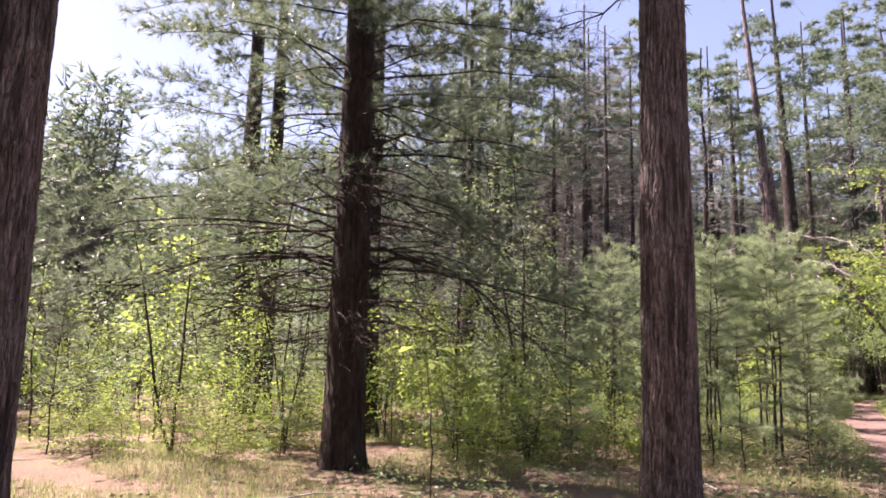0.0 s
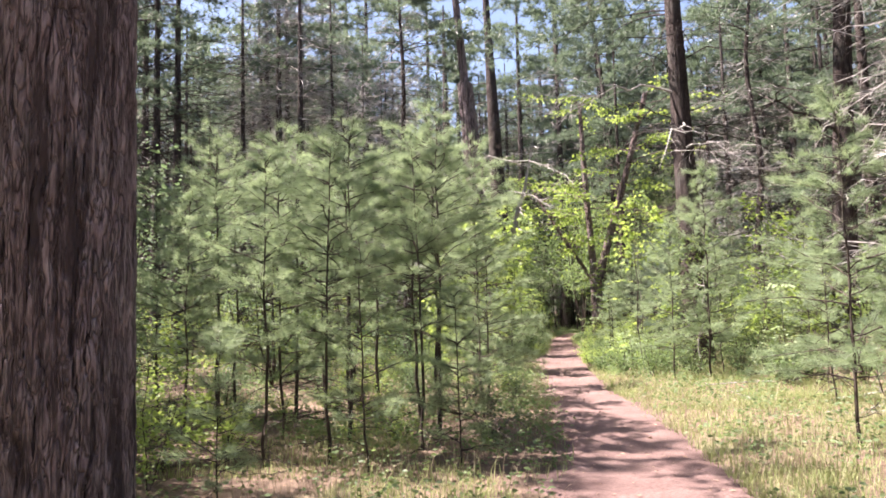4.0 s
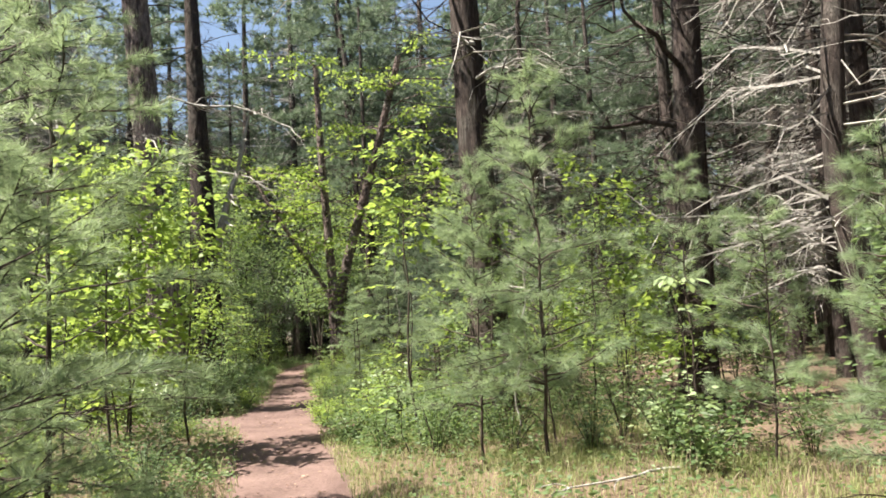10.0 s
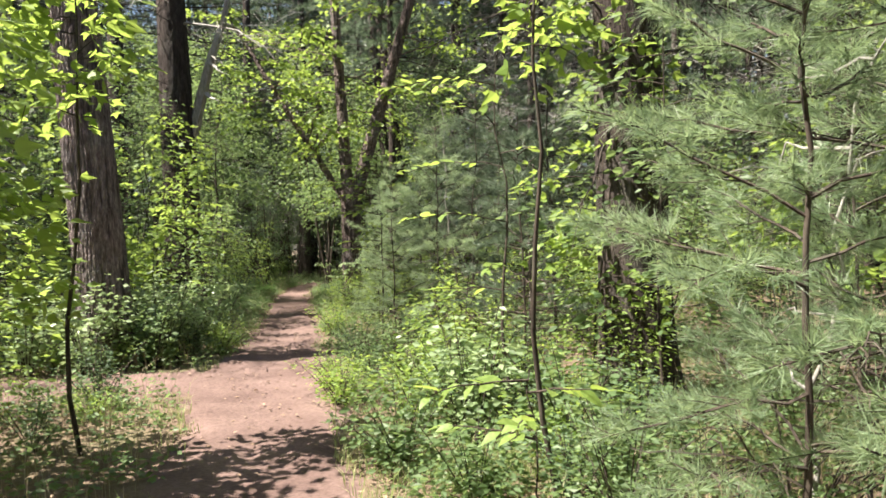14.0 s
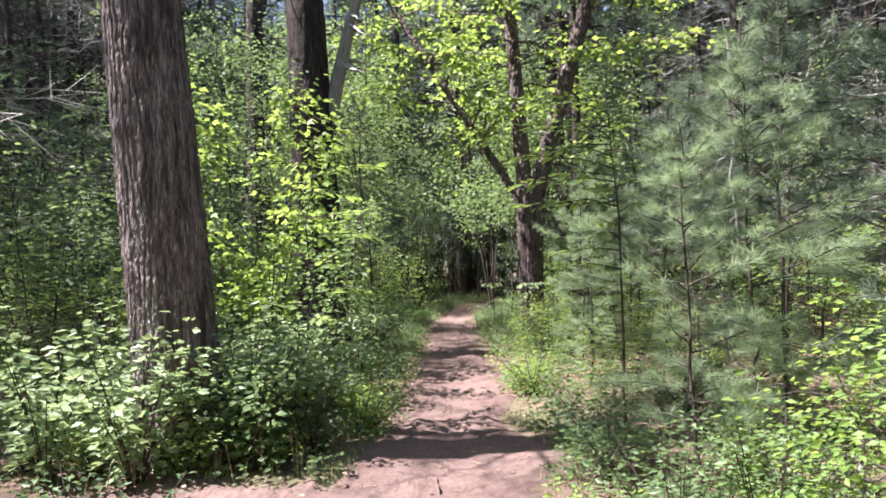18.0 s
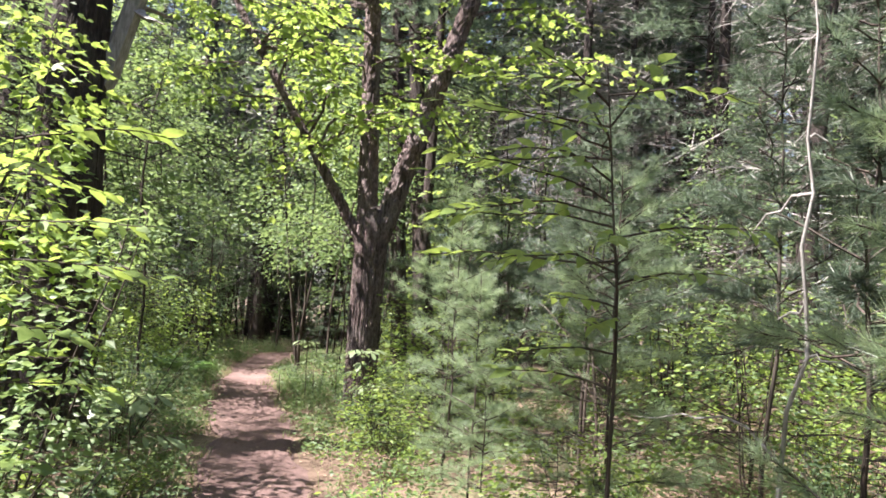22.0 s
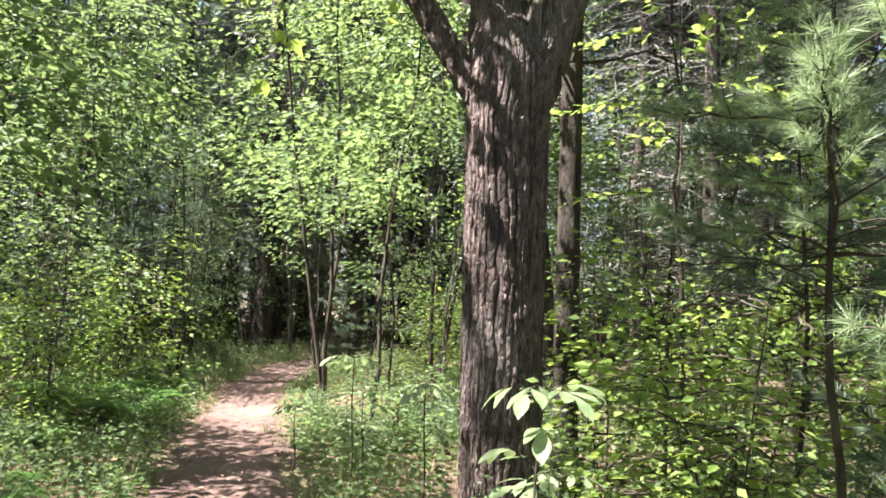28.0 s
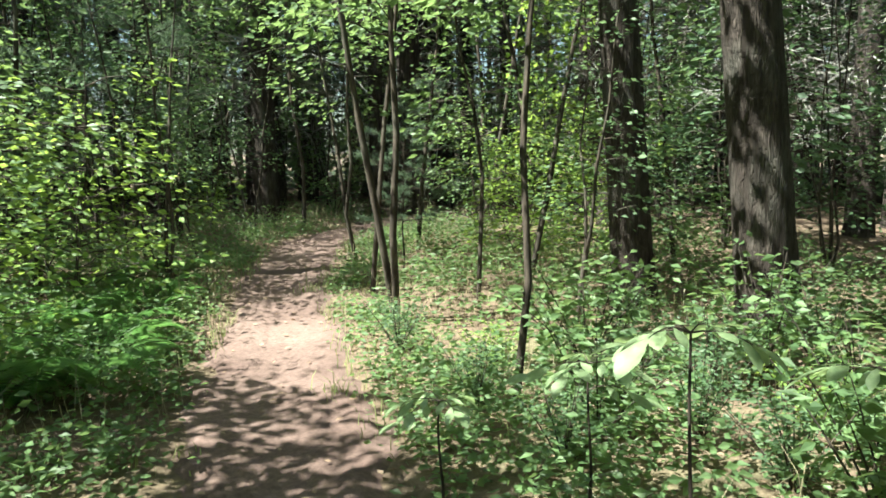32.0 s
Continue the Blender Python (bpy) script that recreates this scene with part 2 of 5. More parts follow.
LEAF_SHAPE = {
    "ovate": np.array([(0, 0, 0), (0.28, 0.22, 0.035), (0.62, 0.23, 0.03), (1, 0, -0.06), (0.62, -0.23, 0.03), (0.28, -0.22, 0.035)]),
    "narrow": np.array([(0, 0, 0), (0.3, 0.14, 0.02), (0.66, 0.16, 0.02), (1, 0, -0.09), (0.66, -0.16, 0.02), (0.3, -0.14, 0.02)]),
    "lobed": np.array([(0, 0, 0), (0.1, 0.26, 0.02), (0.46, 0.46, 0.03), (0.5, 0.2, 0.03), (1, 0, -0.1), (0.5, -0.2, 0.03), (0.46, -0.46, 0.03), (0.1, -0.26, 0.02)]),
}


def leaves(geo, pos, direction, size, r, shape="ovate", flat=0.8, simple=False):
    """Folded leaves at the points, each along its direction, roughly level."""
    n = len(pos)
    d = unit(direction)
    up = unit(np.array([0, 0, 1.0]) + r.normal(size=(n, 3)) * flat)
    s = unit(np.cross(up, d))
    up = np.cross(d, s)
    t = LEAF_SHAPE[shape]
    if simple:
        t = np.array([(0, 0, 0), (0.45, 0.27, 0.05), (1, 0, -0.05), (0.45, -0.27, 0.05)])
    sz = (size * r.uniform(0.65, 1.2, n))[:, None, None]
    v = pos[:, None] + sz * (t[None, :, 0:1] * d[:, None] + t[None, :, 1:2] * s[:, None] + t[None, :, 2:3] * up[:, None])
    o = len(t) * np.arange(n)[:, None]
    if simple:
        f = np.concatenate([o + np.array([[0, 1, 2]]), o + np.array([[0, 2, 3]])])
    else:
        k = len(t) // 2
        f = np.concatenate([o + np.arange(k + 1)[None], o + np.array([[0, *range(k, len(t))]])])
    geo.put(v, f)


def value_noise(u, v, nu, r, nv=64):
    """Smooth noise on a cylinder: u turns (0 to 1) with nu cells, v in cells."""
    g = r.random((nu, nv))
    x, y = u * nu, v
    i, j = np.floor(x).astype(int), np.floor(y).astype(int)
    fx, fy = x - i, y - j
    fx, fy = fx * fx * (3 - 2 * fx), fy * fy * (3 - 2 * fy)
    a, b = g[i % nu, j % nv], g[(i + 1) % nu, j % nv]
    c, e = g[i % nu, (j + 1) % nv], g[(i + 1) % nu, (j + 1) % nv]
    return (a * (1 - fx) + b * fx) * (1 - fy) + (c * (1 - fx) + e * fx) * fy


def trunk(geo, height, r0, r1, bend, segs, rings, depth, r, flare=0.16, z0=-0.12, power=1.0, plates=22, knots=0, dome=0.0):
    """A bole with furrowed bark: long plates between fissures. bend(z) gives its axis."""
    s = np.linspace(0, 1, rings) ** power
    z = z0 + (height - z0) * s
    a = np.linspace(0, 1, segs, endpoint=False)
    U, Z = np.meshgrid(a, z)
    rad = r0 + (r1 - r0) * np.clip(Z / height, 0, 1) + flare * r0 * np.exp(-np.maximum(Z, 0) / 0.22)
    rad *= 1 + 0.05 * (value_noise(U, Z * 0.8, 5, r) - 0.5) + 0.12 * np.exp(-np.maximum(Z, 0) / 0.25) * np.sin(U * 2 * np.pi * 5)
    if depth > 0:
        # upright plates between wandering furrows, broken across at uneven heights
        wander = value_noise(U, Z * 3.2, 11, r) - 0.5 + 0.5 * (value_noise(U, Z * 8.5, 23, r) - 0.5)
        phase = U * plates + 1.5 * wander
        col = np.floor(phase).astype(int) % 997
        furrow = np.clip(np.abs(np.sin(np.pi * phase)) / 0.62, 0, 1) ** 0.6
        step = r.uniform(5.0, 12.0, 997)[col]
        brk = Z * step + r.random(997)[col] + 0.5 * (value_noise(U, Z * 12, plates, r) - 0.5)
        cross = np.clip(np.abs(np.sin(np.pi * brk)) / 0.35, 0, 1) ** 0.7
        proud = r.random((997, 97))[col, np.floor(brk).astype(int) % 97]
        rough = value_noise(U, Z * 40, plates * 3, r) - 0.5
        rad += depth * (furrow - 0.75) + 0.3 * depth * (cross - 0.8) * furrow + 0.35 * depth * (proud - 0.5) * furrow + 0.3 * depth * rough
    for _ in range(knots):
        ku, kz = r.random(), r.uniform(0.6, min(4.5, height))
        du = np.minimum(np.abs(U - ku), 1 - np.abs(U - ku)) * 2 * np.pi * r0
        rad += 0.03 * np.exp(-((du / 0.04) ** 2 + ((Z - kz) / 0.05) ** 2))
    if dome:
        rad *= np.sqrt(np.clip(1 - np.clip((Z - height + dome) / dome, 0, 1) ** 2, 0.0004, 1))
    ax = np.array([bend(q) for q in z])
    P = np.stack([ax[:, 0:1] + rad * np.cos(U * 2 * np.pi), ax[:, 1:2] + rad * np.sin(U * 2 * np.pi), Z], -1)
    i, j = np.meshgrid(np.arange(rings - 1), np.arange(segs), indexing="ij")
    k = (j + 1) % segs
    geo.put(P, np.stack([i * segs + j, i * segs + k, (i + 1) * segs + k, (i + 1) * segs + j], -1).reshape(-1, 4))


def arc(start, az, rise, length, droop, n, r, wob=0.04):
    """Points of a branch that leaves start at a heading, climbs by rise and droops."""
    s = np.linspace(0, 1, n)
    out = np.stack([np.cos(az) * s * length, np.sin(az) * s * length, length * (rise * s - droop * s * s)], 1)
    w = np.cumsum(r.normal(size=(n, 3)) * wob * length / n, 0)
    w[0] = 0
    return np.asarray(start, float) + out + w


# ---- trees ----
def bare_branch(geo, start, az, rise, length, droop, r, rad, twigs=6, segs=4, plain=False):
    if plain:
        p = arc(start, az, rise, length, droop, 5, r, 0.3)
        tube(geo, p, np.linspace(rad, 0.004, 5), 3)
        s = r.uniform(0.25, 1, 13)
        on = np.stack([np.interp(s, np.linspace(0, 1, 5), p[:, k]) for k in range(3)], 1)
        sd = az + r.uniform(-1.3, 1.3, 13)
        ax = np.stack([np.cos(sd), np.sin(sd), r.uniform(-0.8, 0.3, 13)], 1)
        needles(geo, on, ax, 1, 0.36 * length, 0.011, r)
        return p
    p = arc(start, az, rise, length, droop, 8, r, 0.25)
    tube(geo, p, np.linspace(rad, 0.003, 8), segs)
    for _ in range(twigs):
        i = r.integers(2, 7)
        q = arc(p[i], az + r.choice([-1, 1]) * r.uniform(0.4, 1.1), r.uniform(-0.3, 0.2), length * r.uniform(0.15, 0.4), r.uniform(0, 0.5), 5, r, 0.3)
        tube(geo, q, np.linspace(max(0.004, rad * 0.4), 0.002, 5), 3)
        for _ in range(2):
            k = r.integers(1, 5)
            t = arc(q[k], az + r.uniform(-1.5, 1.5), r.uniform(-0.5, 0.2), length * r.uniform(0.05, 0.16), 0.3, 4, r, 0.3)
            tube(geo, t, np.linspace(0.003, 0.0015, 4), 3)
    return p


def live_branch(wood, green, start, az, rise, length, droop, r, rad, tufts, count, nl, nw):
    p = arc(start, az, rise, length, droop, 7, r, 0.12)
    tube(wood, p, np.linspace(rad, 0.004, 7), 4)
    base, axis = [], []
    for _ in range(tufts):
        s = r.uniform(0.3, 1.0)
        i = min(int(s * 6), 5)
        on = p[i] + (p[i + 1] - p[i]) * (s * 6 - i)
        side = az + r.uniform(-1.3, 1.3)
        reach = length * r.uniform(0.02, 0.28) * (1.2 - 0.5 * s)
        off = np.array([np.cos(side), np.sin(side), r.uniform(-0.1, 0.45)]) * reach
        base.append(on + off)
        axis.append(off + np.array([np.cos(az), np.sin(az), 0.35]) * 0.08)
    base.append(p[-1])
    axis.append(p[-1] - p[-2])
    needles(green, np.array(base), np.array(axis), count, nl, nw, r)


def tall_pine(name, label, seed, height=17.0, r0=0.24, dead=(1.6, 6.0), live=(5.0, 16.5), segs=18, rings=60, depth=0.012, lean=(0, 0), curve=0.0,
              n_dead=22, n_live=38, mat=None, reach=2.6, droop=0.25, fine=False, low_branches=(), tuft=1.3, blade=0.2, dead_mat=None, rich=False, per=13, thick=0.075, branch_mat=None):
    r = np.random.default_rng(seed)
    tree = thing(name, label, "tree", "pines of the wood")
    mat = mat or PINE_BARK

    def bend(z):
        w = curve * math.sin(z * 0.9 + seed) * min(1.0, max(z, 0) / 2.5)
        return (lean[0] * z + w, lean[1] * z + 0.5 * w * math.cos(seed))

    g = Geo()
    if fine:
        trunk(g, 8.0, r0, r0 * 0.74, bend, 190, 270, depth, r, power=1.5, plates=34, knots=7)
        trunk(g, height, r0 * 0.72, 0.03, lambda z: bend(z), 16, 30, 0, r, flare=0, z0=7.9)
    else:
        trunk(g, height, r0, 0.03, bend, segs, rings, depth, r, power=1.3, plates=max(5, segs // 5))
    part("trunk", g, mat, tree, smooth=not fine)
    g = Geo()
    for _ in range(n_dead):
        z = r.uniform(*dead)
        b = bend(z)
        bare_branch(g, (b[0], b[1], z), r.uniform(0, 2 * np.pi), r.uniform(-0.1, 0.25), r.uniform(0.5, 1.0) * reach * 0.75, r.uniform(0.0, 0.35), r, r.uniform(0.010, 0.02), plain=not (fine or rich))
    if n_dead:
        part("dead_brushwood", g, dead_mat or SHADED_BARK, tree, "bare dead lower branches", kind="stuff")
    for z, az, rise, length, dr, rad in low_branches:
        g = Geo()
        b = bend(z)
        bare_branch(g, (b[0], b[1], z), az, rise, length, dr, r, rad, 10, 6)
        part("branch", g, branch_mat or mat, tree, "bare crooked dead branch")
    wood, green = Geo(), Geo()
    for i in range(n_live):
        z = live[0] + (live[1] - live[0]) * (i + r.random()) / n_live
        top = (z - live[0]) / (live[1] - live[0])
        b = bend(z)
        ln = reach * (1.0 - 0.75 * top) * r.uniform(0.7, 1.2)
        live_branch(wood, green, (b[0], b[1], z), r.uniform(0, 2 * np.pi), 0.15 + 0.3 * top, ln, droop, r, 0.022 * (1.1 - top), int(tuft * (9 + 8 * ln)), per, blade * (1.15 if z > 8 else 1.0), blade * thick * (1.3 if z > 8 else 1.0))
    if n_live:
        part("limb_wood", wood, SHADED_BARK, tree, kind="stuff")
        part("crown", green, NEEDLE_DARK, tree, "soft green needle foliage", kind="stuff")
    return tree


def shoot_branch(wood, green, start, az, rise, length, r, rad, count, nl, nw):
    """A young pine's branch: side shoots along it, each ending in brushes of needles, bare towards the stem."""
    p = arc(start, az, rise, length, r.uniform(0.0, 0.22), 7, r, 0.16)
    tube(wood, p, np.linspace(rad, 0.003, 7), 4)
    base, axis = [p[-1], p[-2]], [p[-1] - p[-2], p[-1] - p[-2]]
    s = r.uniform(0.22, 0.4)
    flip = r.choice([-1, 1])
    while s < 0.97:
        i = min(int(s * 6), 5)
        on = p[i] + (p[i + 1] - p[i]) * (s * 6 - i)
        side = az + flip * r.uniform(0.35, 1.15)
        flip = -flip
        reach = length * r.uniform(0.12, 0.42) * (1.15 - s) + 0.03
        d = np.array([np.cos(side), np.sin(side), r.uniform(-0.1, 0.5)])
        tip = on + d * reach
        tube(wood, [on, (on + tip) / 2 + r.normal(size=3) * 0.008, tip], [rad * 0.45, 0.0025, 0.002], 3)
        for back in (0.0, 0.055, 0.11)[:1 + int(reach > 0.09) + int(reach > 0.2)]:
            base.append(tip - d * back)
            axis.append(d + np.array([0, 0, 0.25]))
        s += r.uniform(0.035, 0.075) / max(length, 0.25)
    needles(green, np.array(base), np.array(axis), count, nl, nw, r)


def pine_sapling(seed, height, bare=0.4, full=1.0, mat=None, stem_r=0.016, dead=0, count=40, width=0.0027):
    """A young white pine: a thin stem with uneven whorls of upturned branches, clothed in needles."""
    r = np.random.default_rng(seed)
    tree = thing("pine_sapling", "young white pine with soft pale needles and a thin stem", "sapling", "young pines")
    n = 12
    z = np.linspace(-0.05, height, n)
    w = np.cumsum(r.normal(size=(n, 2)) * 0.018 * height / 3, 0)
    w -= w[0]
    p = np.column_stack([w, z])
    g = Geo()
    tube(g, p, np.linspace(stem_r * height / 3, 0.004, n), 7)
    part("stem", g, TWIG, tree, smooth=True)
    wood, green = Geo(), Geo()
    whorls = int((height * (1 - bare)) / 0.25)
    for k in range(whorls):
        whorl = height * bare + (height * (1 - bare)) * (k + r.uniform(0.0, 0.7)) / whorls
        m = r.integers(3, 7)
        for q in range(m):
            zz = whorl + r.normal() * 0.05
            top = np.clip((zz - height * bare) / (height * (1 - bare)), 0, 1)
            c = [np.interp(zz, z, p[:, 0]), np.interp(zz, z, p[:, 1]), zz]
            az = 2 * np.pi * q / m + r.uniform(-0.6, 0.6)
            ln = height * full * 0.28 * (1.06 - 0.84 * top) * r.uniform(0.45, 1.25) * (0.7 + 0.3 * min(1, top * 5))
            shoot_branch(wood, green, c, az, r.uniform(0.1, 0.65) + 0.25 * top, ln, r, 0.007, count, 0.105, width)
    needles(green, p[-3:], p[-3:] - p[-4:-1], 46, 0.11, width, r)
    for _ in range(dead + 4):
        zz = r.uniform(0.15, height * bare + 0.5)
        bare_branch(wood, (np.interp(zz, z, p[:, 0]), np.interp(zz, z, p[:, 1]), zz), r.uniform(0, 6.28), r.uniform(-0.1, 0.3), r.uniform(0.25, 0.8), 0.1, r, 0.005, 4, 3)
    part("branch_wood", wood, TWIG, tree, kind="stuff")
    part("crown", green, mat or NEEDLE, tree, kind="stuff")
    return tree


def leafy_sapling(name, label, seed, height, spread, leaf=0.09, shape="ovate", mat=None, stems=1, sprays=16, per=16, low=0.25, stem_r=0.012, group="leafy saplings", simple=True):
    """A young broadleaved tree: slender stems and level sprays of leaves."""
    r = np.random.default_rng(seed)
    tree = thing(name, label, "sapling", group)
    wood, green = Geo(), Geo()
    for s in range(stems):
        n = 9
        g = Geo()
        az0 = r.uniform(0, 6.28)
        tilt = (0.05 if stems == 1 else r.uniform(0.1, 0.35) * min(1.0, 3.0 / height)) * height
        hh = height * r.uniform(0.75, 1.0) if s else height
        z = np.linspace(-0.05, hh, n)
        t = np.linspace(0, 1, n)
        w = np.cumsum(r.normal(size=(n, 2)) * 0.03 * height / 3, 0)
        w -= w[0]
        p = np.column_stack([np.cos(az0) * tilt * t + w[:, 0], np.sin(az0) * tilt * t + w[:, 1], z])
        tube(g, p, np.linspace(stem_r * (height / 2.5), 0.003, n), 6)
        part("stem", g, TWIG, tree, smooth=True)
        for k in range(sprays // stems):
            u = low + (1 - low) * (k + r.random()) / (sprays // stems)
            i = min(int(u * (n - 1)), n - 2)
            c = p[i] + (p[i + 1] - p[i]) * (u * (n - 1) - i)
            az = r.uniform(0, 6.28)
            ln = spread * (1.05 - 0.6 * u) * r.uniform(0.5, 1.1)
            b = arc(c, az, r.uniform(0.15, 0.5), ln, 0.25, 6, r, 0.15)
            tube(wood, b, np.linspace(0.006, 0.002, 6), 4)
            m = max(10, int(3.6 * per * ln / spread))
            s0 = r.uniform(0.25, 1.0, m)
            j = np.minimum((s0 * 5).astype(int), 4)
            on = b[j] + (b[j + 1] - b[j]) * (s0 * 5 - j)[:, None]
            sd = az + r.choice([-1, 1], m) * r.uniform(0.3, 1.2, m)
            dr = np.stack([np.cos(sd), np.sin(sd), r.uniform(-0.45, 0.1, m)], 1)
            pos = on + dr * r.uniform(0.0, 0.3, m)[:, None] * spread + np.array([0, 0, 0.1]) * r.normal(size=(m, 1))
            leaves(green, pos, dr, leaf, r, shape, simple=simple)
            leaves(green, b[-1:], b[-1:] - b[-2:-1], leaf * 1.2, r, shape)
    part("twig_wood", wood, TWIG, tree, kind="stuff")
    part("crown", green, mat or LEAF, tree, kind="stuff")
    return tree


def shrub(seed, height, width, leaf, mat, count=420, shape="ovate", label="low leafy woodland shrub"):
    r = np.random.default_rng(seed)
    bush = thing("shrub", label, "shrub", "undergrowth")
    wood, green = Geo(), Geo()
    for _ in range(14):
        az, ln = r.uniform(0, 6.28), height * r.uniform(0.7, 1.25)
        a = np.array([np.cos(az), np.sin(az)]) * width * 0.5 * r.uniform(0.15, 1)
        t = np.linspace(0, 1, 6)
        p = np.stack([0.1 * a[0] + a[0] * t**1.4, 0.1 * a[1] + a[1] * t**1.4, ln * t - 0.03], 1)
        tube(wood, p, np.linspace(0.007, 0.002, 6), 4)
        m = 2 * count // 14
        s = r.uniform(0.2, 1.0, m)
        on = np.stack([np.interp(s, t, p[:, k]) for k in range(3)], 1)
        sd = r.uniform(0, 6.28, m)
        dr = np.stack([np.cos(sd), np.sin(sd), r.uniform(-0.35, 0.3, m)], 1)
        leaves(green, on + dr * r.uniform(0.0, 0.2, m)[:, None] * width * 0.7, dr, leaf, r, shape, simple=True)
    part("stem_wood", wood, TWIG, bush, kind="stuff")
    part("foliage", green, mat, bush, kind="stuff")
    return bush


def fern(seed, height=0.55):
    r = np.random.default_rng(seed)
    f = thing("fern", "green fern with arching fronds", "fern", "ferns by the path")
    for _ in range(9):
        g = Geo()
        az = r.uniform(0, 6.28)
        p = arc((0, 0, 0), az, 1.5, height * r.uniform(0.8, 1.1), 1.15, 12, r, 0.05)
        tube(g, p, np.linspace(0.004, 0.0015, 12), 3)
        m = 60
        s = np.repeat(np.linspace(0.15, 1.0, m // 2), 2)
        on = np.stack([np.interp(s, np.linspace(0, 1, 12), p[:, k]) for k in range(3)], 1)
        sd = az + np.tile([1.25, -1.25], m // 2)
        dr = np.stack([np.cos(sd), np.sin(sd), np.full(m, -0.12)], 1)
        ln = 0.16 * np.sin(np.pi * np.clip(s * 0.93 + 0.05, 0, 1)) + 0.015
        wd = unit(np.cross(dr, np.array([0, 0, 1.0]))) * 0.012
        tip = on + dr * ln[:, None]
        mid = on + dr * ln[:, None] * 0.45
        v = np.stack([on, mid - wd, tip, mid + wd], 1)
        g.put(v, np.arange(4 * m).reshape(-1, 4))
        part("frond", g, FERN, f)
    return f


def spray_tree(label, seed, at, height, sprays, leaf, mat, shape="ovate"):
    """A near sapling whose large leaves are single pieces. sprays: height, heading, length, leaves."""
    r = np.random.default_rng(seed)
    tree = thing("leafy_branch_sapling", label, "sapling", "")
    z = np.linspace(-0.05, height, 9)
    w = np.cumsum(r.normal(size=(9, 2)) * 0.03, 0)
    w -= w[0]
    p = np.column_stack([w, z])
    g = Geo()
    tube(g, p, np.linspace(0.0045 * height + 0.002, 0.0025, 9), 7)
    part("stem", g, TWIG, tree, smooth=True)
    kinds = []
    for k in range(6):
        g = Geo()
        n = 9
        s = np.linspace(0, 1, n)
        half = (0.235 if shape != "narrow" else 0.17) * np.sin(np.pi * s**0.8) ** 0.8 * (1 + 0.05 * np.sin(s * 40))
        if shape == "lobed":
            half = 0.36 * np.sin(np.pi * s**0.75) * (0.72 + 0.34 * np.cos(s * 17))
        sag = -0.22 * r.uniform(0.3, 1.5) * s**2 + 0.05 * s
        up = 0.16 * r.uniform(0.4, 1.4)
        v = np.concatenate([np.stack([s, 0 * s, sag], 1), np.stack([s, half, sag + up * half + 0.01 * np.sin(s * 30)], 1), np.stack([s, -half, sag + up * half + 0.01 * np.cos(s * 30)], 1)])
        i = np.arange(n - 1)
        g.put(v, np.concatenate([np.stack([i, i + 1, n + i + 1, n + i], 1), np.stack([i + 1, i, 2 * n + i, 2 * n + i + 1], 1)]))
        kinds.append(g.mesh("leaf", mat, True))
    for h, az, ln, m in sprays:
        c = np.array([np.interp(h, z, p[:, 0]), np.interp(h, z, p[:, 1]), h])
        b = arc(c, az, r.uniform(0.1, 0.3), ln, 0.2, 7, r, 0.1)
        g = Geo()
        tube(g, b, np.linspace(0.006, 0.002, 7), 5)
        tw = part("twig", g, TWIG, tree)
        for k in range(m):
            s = 0.2 + 0.8 * (k + 0.5) / m
            i = min(int(s * 6), 5)
            on = b[i] + (b[i + 1] - b[i]) * (s * 6 - i)
            sd = az + (1 if k % 2 else -1) * r.uniform(0.5, 1.0) * (1.1 - 0.6 * s)
            ob = new("leaf", kinds[r.integers(6)])
            ob.parent = tw
            sc = leaf * r.uniform(0.65, 1.15)
            ob.matrix_basis = Matrix.LocRotScale(Vector(on), Euler((r.uniform(-0.6, 0.6), r.uniform(-0.35, 0.5), sd)), (sc, sc, sc))
    tree.location = at
    return tree


# ---- plan: the path, its side path, the line walked ----
TRAIL = np.array([(1.5, -0.5), (3.4, 3.4), (5.0, 6.8), (7.0, 10.6), (9.0, 15.0), (10.8, 18.7), (12.0, 21.2), (13.3, 23.3), (14.6, 25.7), (16.7, 29.6), (17.9, 31.8),
                  (19.7, 34.8), (22.0, 37.6), (24.0, 38.8), (28.5, 40.0), (37.0, 42.0)])
TRAIL_HALF = np.array([0.8, 0.85, 0.74, 0.64, 0.55, 0.55, 0.75, 0.5, 0.44, 0.46, 0.42, 0.42, 0.48, 0.6, 0.6, 0.6])
SIDE = np.array([(12.1, 21.3), (10.3, 22.1), (8.3, 22.8), (5.0, 24.2), (-4.0, 28.0)])
SIDE_HALF = np.array([0.6, 0.62, 0.68, 0.7, 0.7])
WALKED = np.array([(-1.5, -3.0), (0, 0), (1.2, 2.1), (2.6, 4.0), (4.4, 6.5), (5.7, 9.0), (6.9, 11.0), (8.2, 13.0), (8.9, 14.6), (9.7, 16.5), (10.6, 18.4), (11.2, 19.7),
                   (12.0, 21.2), (13.3, 23.2), (14.35, 25.1), (15.0, 26.3), (15.6, 27.6), (16.1, 28.8), (17.0, 30.3)])


